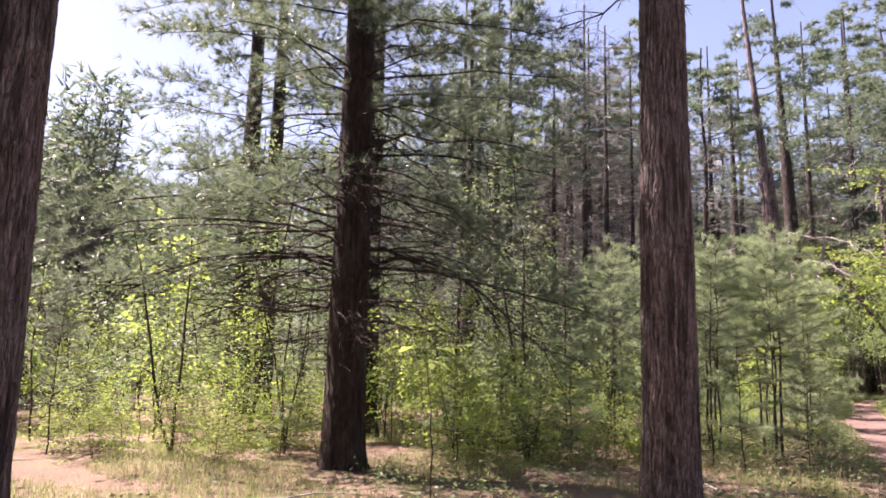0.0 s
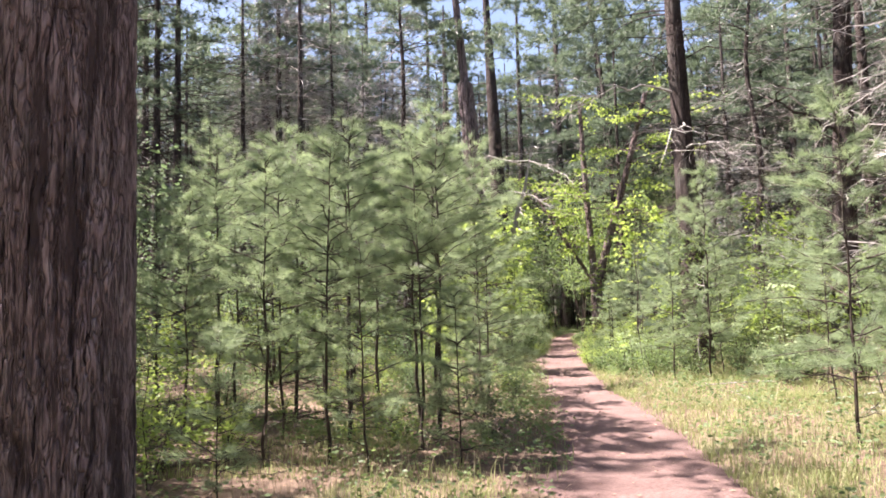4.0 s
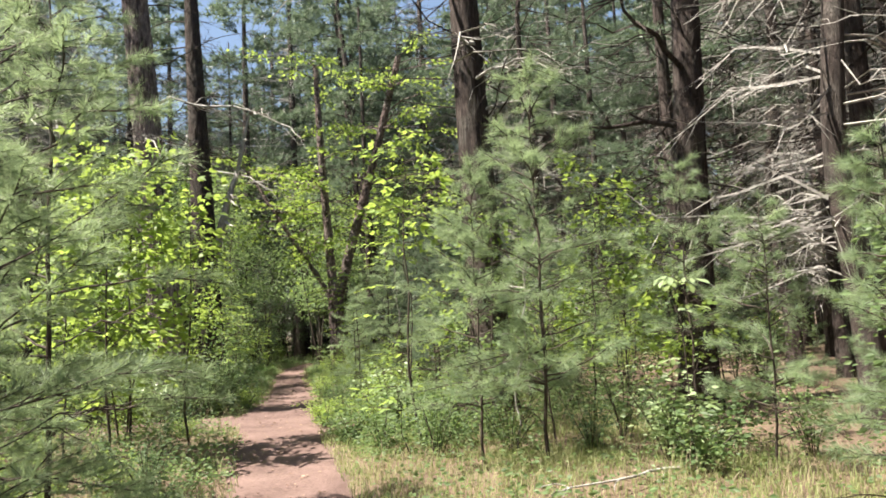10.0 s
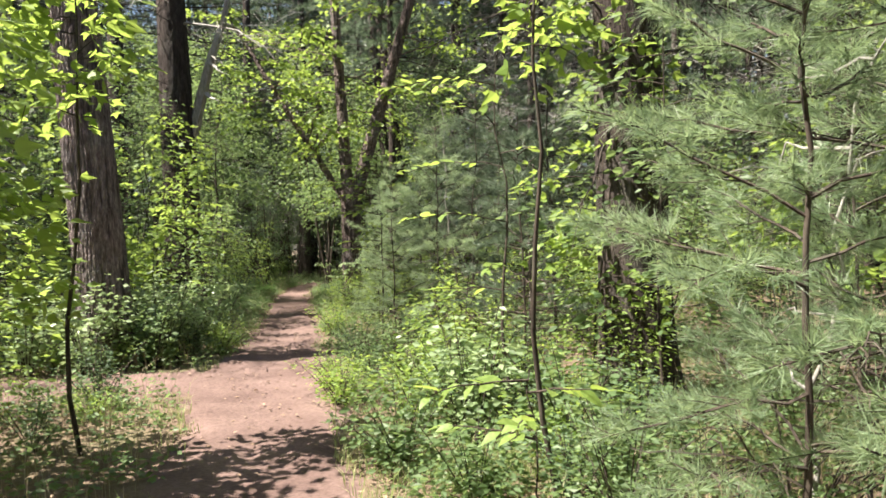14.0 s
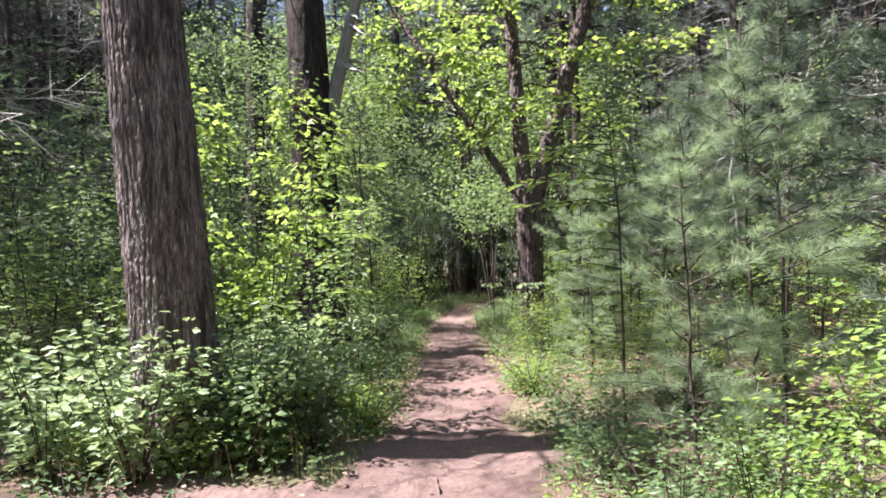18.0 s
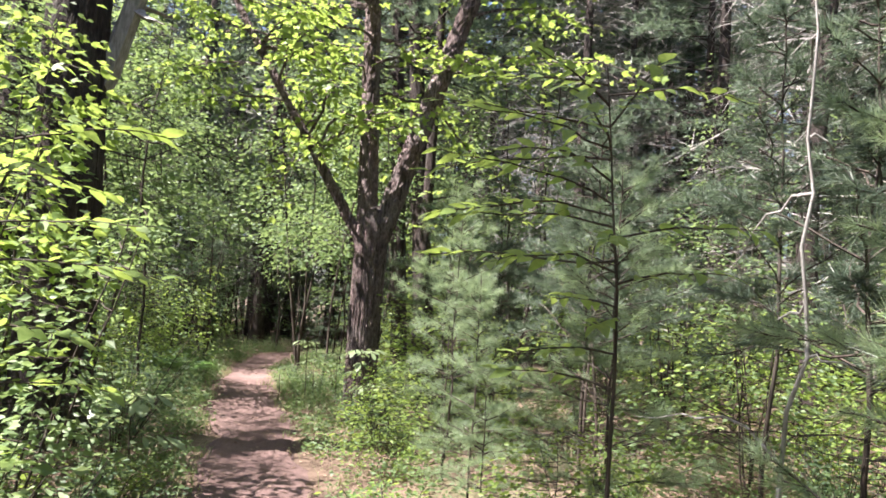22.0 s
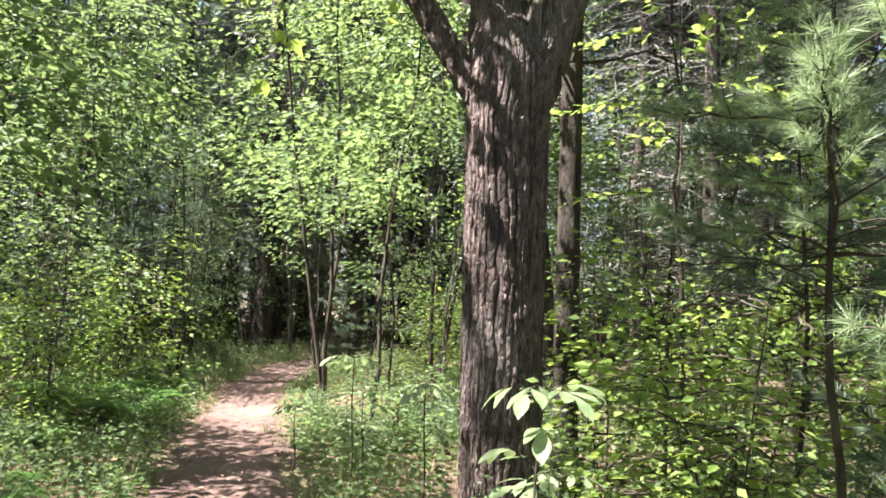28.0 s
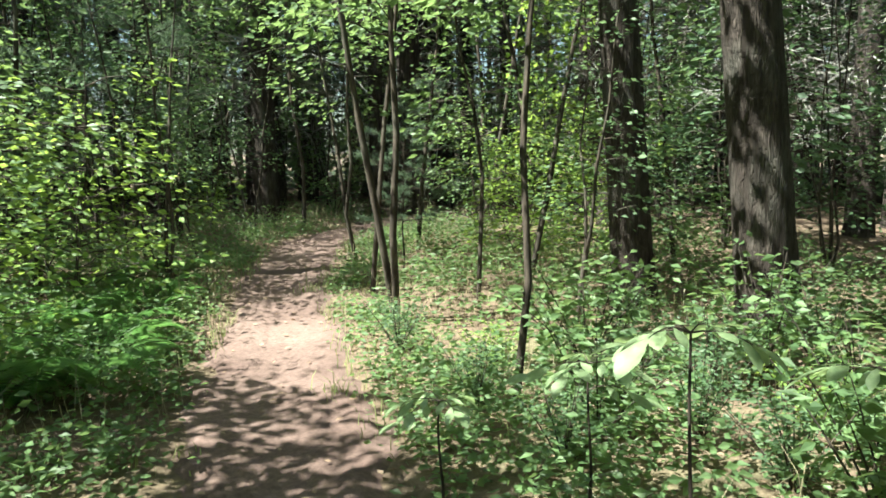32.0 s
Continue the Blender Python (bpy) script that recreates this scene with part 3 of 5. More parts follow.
def offset(line, pts):
    """Distance of points from a line of points, and which side: positive on its left. Also how far along, in places of the list."""
    pts = np.atleast_2d(pts)
    best, sign, place = np.full(len(pts), 1e9), np.ones(len(pts)), np.zeros(len(pts))
    for k, (a, b) in enumerate(zip(line[:-1], line[1:])):
        d = b - a
        t = np.clip(((pts - a) @ d) / (d @ d), 0, 1)
        q = pts - (a + t[:, None] * d)
        e = np.hypot(q[:, 0], q[:, 1])
        near = e < best
        best = np.where(near, e, best)
        place = np.where(near, k + t, place)
        sign = np.where(near, np.sign(d[0] * (pts[:, 1] - a[1]) - d[1] * (pts[:, 0] - a[0])), sign)
    return best, sign, place


def path_edge(pts):
    """How far outside the trodden path points lie (negative: on it)."""
    d, _, k = offset(TRAIL, pts)
    e, _, m = offset(SIDE, pts)
    return np.minimum(d - np.interp(k, np.arange(len(TRAIL_HALF)), TRAIL_HALF), e - np.interp(m, np.arange(len(SIDE_HALF)), SIDE_HALF))


def ground_z(pts):
    pts = np.atleast_2d(pts)
    x, y = pts[:, 0], pts[:, 1]
    far = np.clip((path_edge(pts) - 0.1) / 2.5, 0, 1)
    n = np.sin(x * 0.9 + 1.3 * np.sin(y * 0.5)) * np.cos(y * 0.8 + x * 0.3) * 0.06 + 0.03 * np.sin(x * 2.7 + y * 1.9)
    return n * far + 0.02 * far


# ---- ground and path ----
def ground_sheet():
    xs = np.concatenate([np.linspace(-600, -30, 8), np.arange(-24, 42, 0.3), np.linspace(48, 600, 8)])
    ys = np.concatenate([np.linspace(-600, -20, 8), np.arange(-14, 56, 0.3), np.linspace(60, 600, 8)])
    X, Y = np.meshgrid(xs, ys, indexing="ij")
    P = np.stack([X.ravel(), Y.ravel()], 1)
    z = ground_z(P)
    z[path_edge(P) < -0.06] -= 0.045
    z += rng.normal(size=len(P)) * 0.008
    g = Geo()
    i, j = np.meshgrid(np.arange(len(xs) - 1), np.arange(len(ys) - 1), indexing="ij")
    m = len(ys)
    g.put(np.column_stack([P, z]), np.stack([i * m + j, (i + 1) * m + j, (i + 1) * m + j + 1, i * m + j + 1], -1).reshape(-1, 4))
    return tagged(part("ground", g, DUFF, smooth=True), "brown needle-strewn forest floor", "ground", kind="structure")


def path_strip(name, line, halves, label, lift):
    k = np.linspace(0, len(line) - 1, 420)
    idx = np.arange(len(line))
    c = np.column_stack([np.interp(k, idx, line[:, 0]), np.interp(k, idx, line[:, 1])])
    for _ in range(12):
        c[1:-1] = (c[:-2] + c[2:]) / 4 + c[1:-1] / 2
    d = unit(np.gradient(c, axis=0))
    nrm = np.column_stack([-d[:, 1], d[:, 0]])
    h = np.interp(k, idx, halves)
    s = np.linspace(-1.35, 1.35, 25)
    wob = []
    for _ in range(2):
        e = np.interp(np.arange(420), np.arange(0, 430, 6), rng.normal(size=72)) * 0.17 + rng.normal(size=420) * 0.07
        wob.append(1 + e + 0.1 * np.sin(np.arange(420) * 0.21 + rng.uniform(0, 6)))
    both = np.where(s[None] > 0, wob[0][:, None], wob[1][:, None])
    P = c[:, None] + nrm[:, None] * (s[None] * h[:, None] * both)[..., None]
    z = 0.012 + lift - 0.05 * np.clip(np.abs(s) - 0.9, 0, 1)[None] * 2 - 0.02 * np.exp(-((s / 0.5) ** 2))[None] + rng.normal(size=P.shape[:2]) * 0.006
    g = Geo()
    i, j = np.meshgrid(np.arange(419), np.arange(24), indexing="ij")
    g.put(np.concatenate([P, z[..., None]], -1), np.stack([i * 25 + j, (i + 1) * 25 + j, (i + 1) * 25 + j + 1, i * 25 + j + 1], -1).reshape(-1, 4))
    return tagged(part(name, g, SOIL, smooth=True), label, "path", kind="structure")


ground_sheet()
path_strip("path", TRAIL, TRAIL_HALF, "trodden pinkish-brown earth footpath through the wood", 0.0)
path_strip("side_path", SIDE, SIDE_HALF, "trodden earth side path leaving the footpath", -0.004)


# ---- placing ----
def spot(x, y):
    return float(ground_z([(x, y)])[0]) - 0.01


def put(kind, x, y, scale=1.0, turn=None, r=rng):
    c = copy_thing(kind, pose(x, y, spot(x, y), 0, 0, r.uniform(0, 360) if turn is None else turn))
    c.scale = (scale, scale, scale)
    return c


def settle(tree, x, y, turn=0.0):
    tree.matrix_basis = pose(x, y, spot(x, y), 0, 0, turn)
    return tree


PUT = []


def scatter(kinds, count, box, r, clear_path, clear_walk, gap, scale=(0.8, 1.2), keep=None, far_walk=1e9):
    """Copies strewn over a box of the plan, clear of path and walk and of one another."""
    x0, x1, y0, y1 = box
    made = []
    tries = np.column_stack([r.uniform(x0, x1, count * 14), r.uniform(y0, y1, count * 14)])
    e, (w, _, _) = path_edge(tries), offset(WALKED, tries)
    good = tries[(e > clear_path) & (w > clear_walk) & (w < far_walk)]
    for q in good:
        if len(made) >= count:
            break
        if keep is not None and not keep(q):
            continue
        if any((q[0] - p[0]) ** 2 + (q[1] - p[1]) ** 2 < ((gap + p[2]) / 2) ** 2 for p in PUT):
            continue
        made.append(put(kinds[r.integers(len(kinds))], q[0], q[1], r.uniform(*scale), r=r))
        PUT.append((q[0], q[1], gap))
    return made


# ---- the large trees by the path ----
FINE = "tall pine with grey-brown furrowed bark and a straight bole"
heroes = [
    (tall_pine("pine_tree", FINE, 11, r0=0.27, fine=True, depth=0.02, n_dead=3, dead=(4.5, 7), live=(6.5, 16.5), n_live=50, reach=3.6, blade=0.22, per=15, thick=0.075, lean=(0.0, 0.0)), 2.2, 7.15),
    (tall_pine("pine_tree", FINE, 12, r0=0.26, fine=True, depth=0.02, n_dead=3, dead=(4, 7), live=(6, 16.5), n_live=50, reach=3.6, blade=0.22, per=15, thick=0.075), -2.66, 4.15),
    (tall_pine("pine_tree", "tall pine with furrowed bark beside the side path", 13, r0=0.30, fine=True, depth=0.02, n_dead=14, dead=(4.5, 8), live=(9, 17), n_live=22, reach=2.6, blade=0.22, per=15, thick=0.075, lean=(-0.07, 0.04), branch_mat=GREY_TWIG, low_branches=[(4.8, 4.6, 0.1, 2.4, 0.5, 0.025), (5.6, 5.3, 0.1, 2.8, 0.5, 0.03)]), 11.08, 23.28),
    (tall_pine("pine_tree", "dark pine with low drooping branches and dense needles", 14, rich=True, r0=0.28, segs=40, rings=160, depth=0.016, dead=(1.5, 5), n_dead=60, live=(2.5, 16.5), n_live=150, mat=SHADED_BARK, reach=3.4, droop=0.35, tuft=2.4, blade=0.15, per=22, thick=0.05,
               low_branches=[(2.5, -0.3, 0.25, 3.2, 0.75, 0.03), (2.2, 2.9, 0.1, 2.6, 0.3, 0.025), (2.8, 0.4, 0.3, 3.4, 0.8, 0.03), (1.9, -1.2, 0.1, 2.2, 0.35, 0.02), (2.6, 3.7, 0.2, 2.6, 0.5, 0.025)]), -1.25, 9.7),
    (tall_pine("pine_tree", "dark pine standing behind a larger one", 15, r0=0.27, segs=30, rings=120, depth=0.014, dead=(1.5, 4.5), n_dead=60, live=(3.2, 16.5), n_live=48, mat=SHADED_BARK, tuft=2.0, reach=3.4, blade=0.17, per=18, thick=0.055), -1.42, 13.6),
    (tall_pine("pine_tree", "dark pine with bare lower branches", 16, r0=0.33, segs=26, rings=90, dead=(1.5, 6), n_dead=40, live=(4.0, 17), n_live=70, mat=SHADED_BARK, tuft=1.8, reach=3.4), -5.0, 18.2),
    (tall_pine("pine_tree", "dark pine close beside a stouter one", 19, r0=0.24, segs=26, rings=90, dead=(1.5, 6), n_dead=40, live=(5.0, 17), n_live=50, mat=SHADED_BARK, tuft=1.6, reach=3.0, blade=0.18, per=14, thick=0.07), -4.15, 17.3),
    (tall_pine("pine_tree", "slim dark pine close behind the oak", 20, r0=0.1, height=13, segs=20, rings=90, depth=0.008, dead=(3, 8), n_dead=14, live=(6, 12.5), n_live=24, mat=SHADED_BARK, reach=2.0, blade=0.2, per=12, thick=0.07), 19.3, 29.1),
    (tall_pine("pine_tree", "slim dark pine with whorls of bare branches", 17, r0=0.30, height=15, segs=20, dead=(1.5, 9), n_dead=40, live=(7, 14.5), mat=SHADED_BARK), 0.9, 27.0),
    (tall_pine("pine_tree", "stout dark pine beside the footpath", 18, r0=0.38, segs=60, rings=240, depth=0.02, dead=(2.5, 9), n_dead=40, live=(9.0, 17), n_live=14, reach=2.8, blade=0.22, per=15, thick=0.075, mat=SHADED_BARK, lean=(-0.03, 0.02), branch_mat=GREY_TWIG, low_branches=[(6.4, 4.2, 0.1, 3.2, 0.5, 0.03), (5.6, 5.0, 0.1, 2.6, 0.45, 0.03), (3.0, -0.66, 3.4, 1.3, -0.4, 0.14)]), 13.8, 28.2),
    (tall_pine("pine_tree", "stout dark pine above young pines", 22, r0=0.31, segs=50, rings=200, depth=0.018, dead=(2.2, 9), n_dead=56, live=(8, 17), n_live=46, reach=3.6, blade=0.22, per=15, thick=0.075, mat=SHADED_BARK, lean=(-0.03, 0.0), branch_mat=GREY_TWIG, low_branches=[(5.6, 3.9, 0.15, 3.0, 0.5, 0.03), (4.9, 4.6, 0.1, 2.4, 0.4, 0.025), (6.2, 3.2, 0.1, 2.8, 0.35, 0.03), (4.4, 5.4, 0.1, 2.2, 0.3, 0.025)]), 13.75, 17.85),
    (tall_pine("pine_tree", "stout pine with bare crooked branches", 23, r0=0.29, segs=50, rings=200, depth=0.018, dead=(2.0, 9), n_dead=56, live=(8, 17), n_live=46, reach=3.6, blade=0.22, per=15, thick=0.075, mat=SHADED_BARK, lean=(0.04, -0.03),
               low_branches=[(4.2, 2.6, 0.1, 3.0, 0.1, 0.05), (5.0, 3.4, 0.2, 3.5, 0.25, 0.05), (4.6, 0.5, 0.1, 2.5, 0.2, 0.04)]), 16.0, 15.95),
    (tall_pine("pine_tree", "leaning dark pine beside the footpath", 25, r0=0.175, segs=40, rings=160, depth=0.014, n_dead=10, dead=(4, 9), live=(6, 16), n_live=46, reach=3.2, blade=0.22, per=15, thick=0.075, mat=SHADED_BARK, lean=(-0.07, 0.04)), 21.5, 32.0),
    (tall_pine("pine_tree", "leaning dark pine beside the footpath", 26, r0=0.2, segs=40, rings=160, depth=0.014, n_dead=10, dead=(4, 9), live=(6, 16), n_live=46, reach=3.2, blade=0.22, per=15, thick=0.075, mat=SHADED_BARK, lean=(-0.072, 0.07)), 20.99, 30.65),
    (tall_pine("pine_tree", "dark pine with a low side limb", 27, r0=0.40, segs=40, rings=120, depth=0.016, n_dead=14, live=(7, 16), n_live=16, mat=SHADED_BARK, low_branches=[(2.6, -0.9, 0.55, 2.2, 0.2, 0.07)]), 15.4, 38.4),
    (tall_pine("dead_pine", "dead pine with pale bare drooping branches", 29, r0=0.13, height=9, segs=20, dead=(2.2, 6), n_dead=16, n_live=0, mat=SHADED_BARK, dead_mat=GREY_TWIG, rich=True, branch_mat=GREY_TWIG, low_branches=[(4.6, 3.2, 0.1, 3.0, 0.55, 0.03), (4.0, 3.9, 0.1, 2.6, 0.5, 0.03), (5.2, 2.6, 0.0, 2.6, 0.4, 0.03), (3.4, 3.6, 0.05, 2.2, 0.45, 0.02)]), 14.6, 11.3),
    (tall_pine("pine_tree", "pine with bare branches at the clearing's edge", 28, r0=0.26, segs=24, dead=(1.8, 9), n_dead=56, live=(8.5, 16), dead_mat=GREY_TWIG, mat=SHADED_BARK), 19.2, 12.0),
]
for tree, x, y in heroes:
    settle(tree, x, y)
    PUT.append((x, y, 1.1))


def forked_oak(x, y):
    """An oak that forks above head height into two upright limbs, with a thinner one to the side."""
    r = np.random.default_rng(31)
    oak = thing("oak_tree", "oak with rough grey-brown bark, forked above head height", "tree")
    g = Geo()
    trunk(g, 2.85, 0.195, 0.21, lambda z: (0.0, 0.0), 190, 300, 0.018, r, flare=0.12, plates=34, knots=4, dome=0.5)
    part("trunk", g, OAK_BARK, oak)

    def limb(start, az, lean, length, r0, r1, n=18, segs=36):
        g = Geo()
        s = np.linspace(0, 1, n)
        p = np.array(start) + np.stack([np.cos(az) * lean * length * s, np.sin(az) * lean * length * s, length * s], 1)
        p[:, :2] += 0.1 * np.sin(s * 5 + az)[:, None] * s[:, None]
        k = np.linspace(0, 1, 120)
        q = np.stack([np.interp(k, s, p[:, i]) for i in range(3)], 1)
        tube(g, q, np.linspace(r0, r1, 120) * (1 + 0.035 * r.normal(size=120)), segs)
        v = g.v[0]
        v += r.normal(size=v.shape) * 0.006
        part("limb", g, OAK_BARK, oak)
        return p

    # headings about the view along the path: across it is (0.72, -0.70)
    across = math.atan2(-0.70, 0.72)
    side = lambda d, z: (0.72 * d, -0.70 * d, z)
    tips = [limb(side(0.03, 2.2), across, 0.3, 7.0, 0.15, 0.08), limb(side(-0.06, 2.2), across + 3.0, 0.05, 7.0, 0.135, 0.07), limb(side(-0.08, 2.25), across + math.pi, 0.62, 4.0, 0.075, 0.03, segs=24)]
    wood, green = Geo(), Geo()
    for p in tips:
        for _ in range(26):
            i = r.integers(5, len(p))
            az = r.uniform(0, 6.28)
            b = arc(p[i], az, r.uniform(0.0, 0.5), r.uniform(1.0, 2.6), 0.3, 7, r, 0.2)
            tube(wood, b, np.linspace(0.022, 0.004, 7), 5)
            m = 60
            s = r.uniform(0.3, 1, m)
            on = np.stack([np.interp(s, np.linspace(0, 1, 7), b[:, k]) for k in range(3)], 1)
            sd = r.uniform(0, 6.28, m)
            dr = np.stack([np.cos(sd), np.sin(sd), r.uniform(-0.5, 0.2, m)], 1)
            leaves(green, on + dr * r.uniform(0, 0.35, m)[:, None], dr, 0.12, r, "lobed")
    for dx, dy, z in ((-0.55, 1.5, 2.95), (-0.9, 1.2, 3.1), (-0.3, 1.8, 3.2), (0.5, 1.4, 3.3), (0.9, 0.8, 3.0), (-1.2, 0.7, 3.2)):
        end = np.array([dx, dy, z])
        t = np.linspace(0, 1, 7)[:, None]
        b = np.array([dx * 0.4 - 0.1, dy * 0.4, 4.4]) * (1 - t) + end * t + np.array([0, 0, 0.35]) * np.sin(np.pi * t)
        tube(wood, b, np.linspace(0.018, 0.003, 7), 5)
        on = b[r.integers(3, 7, 26)] + r.normal(size=(26, 3)) * 0.12
        sd = r.uniform(0, 6.28, 26)
        leaves(green, on, np.stack([np.cos(sd), np.sin(sd), r.uniform(-0.9, -0.1, 26)], 1), 0.13, r, "lobed")
    part("branch_wood", wood, OAK_BARK, oak, kind="stuff")
    part("crown", green, LEAF_BRIGHT, oak, "fresh green leaves", kind="stuff")
    return settle(oak, x, y)


forked_oak(17.42, 28.06)
PUT.append((17.42, 28.06, 1.0))

# ---- young trees ----
young = [pine_sapling(41, 3.4, 0.46, dead=8, stem_r=0.019), pine_sapling(42, 3.0, 0.36, dead=6, stem_r=0.018), pine_sapling(43, 2.3, 0.15), pine_sapling(44, 3.8, 0.48, dead=10, stem_r=0.021), pine_sapling(45, 1.5, 0.1, 1.2), pine_sapling(46, 3.0, 0.2, 1.1)]
dull = [pine_sapling(47, 3.4, 0.35, mat=NEEDLE_DARK, dead=6, count=22, width=0.0055), pine_sapling(48, 2.6, 0.25, mat=NEEDLE_DARK, dead=4, count=22, width=0.0055), pine_sapling(49, 3.9, 0.4, 0.9, mat=NEEDLE_DARK, dead=8, count=22, width=0.0055)]
maple = [leafy_sapling("maple_sapling", "young maple with fresh yellow-green lobed leaves", 51, 3.6, 0.9, 0.10, "lobed", LEAF_BRIGHT, sprays=24, per=15, simple=False),
         leafy_sapling("maple_sapling", "young maple with fresh yellow-green lobed leaves", 52, 2.6, 0.8, 0.095, "lobed", LEAF_BRIGHT, stems=2, sprays=22, per=14, simple=False)]
beech = [leafy_sapling("beech_sapling", "young beech with level sprays of green leaves", 53, 3.0, 1.0, 0.085, "ovate", LEAF, sprays=26, per=18, simple=False),
         leafy_sapling("beech_sapling", "slender young beech with level sprays of leaves", 54, 4.4, 1.0, 0.085, "ovate", LEAF, sprays=26, per=20, low=0.3),
         leafy_sapling("beech_sapling", "young beech with several thin stems", 55, 2.2, 0.8, 0.08, "ovate", LEAF, stems=3, sprays=24, per=18)]
thin = [leafy_sapling("thicket_sapling", "tall thin dark-stemmed sapling with small leaves", 56, 5.2, 0.9, 0.075, "ovate", LEAF_DULL, stems=3, sprays=36, per=16, low=0.3, stem_r=0.011, group="thicket of thin saplings"),
        leafy_sapling("thicket_sapling", "tall thin dark-stemmed sapling with small leaves", 57, 4.4, 0.8, 0.075, "ovate", LEAF_DULL, stems=2, sprays=30, per=16, low=0.25, stem_r=0.012, group="thicket of thin saplings"),
        leafy_sapling("thicket_sapling", "tall thin sapling with fresh leaves", 58, 5.6, 1.0, 0.085, "ovate", LEAF, stems=2, sprays=36, per=16, low=0.35, stem_r=0.012, group="thicket of thin saplings")]
tall_leafy = [leafy_sapling("young_maple_tree", "tall young maple with bare lower stem and fresh leaves", 101, 6.6, 1.7, 0.11, "lobed", LEAF, sprays=44, per=24, low=0.4, stem_r=0.011, group="tall young trees", simple=False),
              leafy_sapling("young_beech_tree", "tall young beech with two slim stems and green leaves", 102, 7.4, 1.8, 0.095, "ovate", LEAF, stems=2, sprays=52, per=24, low=0.42, stem_r=0.011, group="tall young trees")]
hero_maple = [leafy_sapling("maple_sapling", "young maple with bright yellow-green lobed leaves above the undergrowth", 103, 3.65, 0.8, 0.115, "lobed", LEAF_BRIGHT, sprays=17, per=9, low=0.6, simple=False),
              leafy_sapling("maple_sapling", "leafy young maple in full sun beside the footpath", 104, 3.8, 1.0, 0.11, "lobed", LEAF_BRIGHT, sprays=30, per=15, low=0.32, simple=False)]
thicket = [leafy_sapling("leafy_thicket", "dense leafy thicket of slender stems in dappled light", 95, 2.9, 1.2, 0.075, "ovate", LEAF, stems=4, sprays=64, per=17, low=0.12, stem_r=0.009, group="leafy thickets"),
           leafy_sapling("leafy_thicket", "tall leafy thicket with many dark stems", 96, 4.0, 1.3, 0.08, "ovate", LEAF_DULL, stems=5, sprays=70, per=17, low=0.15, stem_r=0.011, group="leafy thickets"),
           leafy_sapling("leafy_thicket", "low leafy thicket with fresh leaves", 97, 1.7, 1.0, 0.07, "ovate", LEAF_BRIGHT, stems=4, sprays=52, per=15, low=0.1, stem_r=0.008, group="leafy thickets")]
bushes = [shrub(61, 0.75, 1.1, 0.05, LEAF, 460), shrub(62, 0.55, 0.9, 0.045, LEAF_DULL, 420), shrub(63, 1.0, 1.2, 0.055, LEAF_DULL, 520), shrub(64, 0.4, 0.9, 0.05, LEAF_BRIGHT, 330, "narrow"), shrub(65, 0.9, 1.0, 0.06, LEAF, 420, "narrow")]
broad = [shrub(66, 0.95, 1.2, 0.085, PALE_SHEEN_LEAF, 330, label="pale broad-leaved shrub in dappled sun"), shrub(67, 0.7, 1.1, 0.08, LEAF, 300, label="low broad-leaved shrub beside the path")]
ferns = [fern(71), fern(72, 0.45)]
far_pines = [tall_pine("pine_tree", "tall pine deep in the wood", 81, r0=0.2, segs=10, rings=20, depth=0, dead=(1.6, 12.5), n_dead=120, live=(10.0, 17.5), height=18, n_live=34, mat=SHADED_BARK, dead_mat=GREY_TWIG, reach=3.4, blade=0.24, per=9, thick=0.1, tuft=1.6),
             tall_pine("pine_tree", "tall pine deep in the wood", 82, r0=0.17, height=16, segs=10, rings=20, depth=0, dead=(1.8, 12), n_dead=130, live=(10.5, 15.5), n_live=28, mat=SHADED_BARK, reach=3.2, blade=0.24, per=9, thick=0.1, tuft=1.6),
             tall_pine("pine_tree", "pine with green branches low on its bole", 83, r0=0.2, segs=10, rings=20, depth=0, dead=(1.5, 7), n_dead=60, live=(3.4, 16.5), n_live=44, mat=SHADED_BARK, reach=3.0, blade=0.22, per=9, thick=0.09, tuft=1.7),
             tall_pine("pine_tree", "bare-branched dark pine deep in the wood", 84, r0=0.15, height=15, segs=9, rings=20, depth=0, dead=(1.5, 12.5), n_dead=140, live=(10.5, 14.5), n_live=20, mat=SHADED_BARK, dead_mat=GREY_TWIG, curve=0.15, reach=3.0, blade=0.24, per=9, thick=0.1, tuft=1.6)]
bare_pines = [tall_pine("dead_pine", "dead pine bristling with bare grey branches", 87, r0=0.17, height=16, segs=10, rings=20, depth=0, dead=(1.4, 15), n_dead=190, n_live=0, mat=SHADED_BARK, dead_mat=GREY_TWIG, reach=3.4),
              tall_pine("dead_pine", "dead dark pine with bare crooked branches", 88, r0=0.2, height=14, segs=10, rings=20, depth=0, dead=(1.6, 13), n_dead=160, n_live=0, mat=SHADED_BARK, curve=0.2, reach=3.0)]


def first(kind, x, y, scale=1.0, turn=0.0):
    """Settle the built one itself at its place."""
    settle(kind, x, y, turn)
    kind.scale = (scale, scale, scale)
    PUT.append((x, y, 0.6))


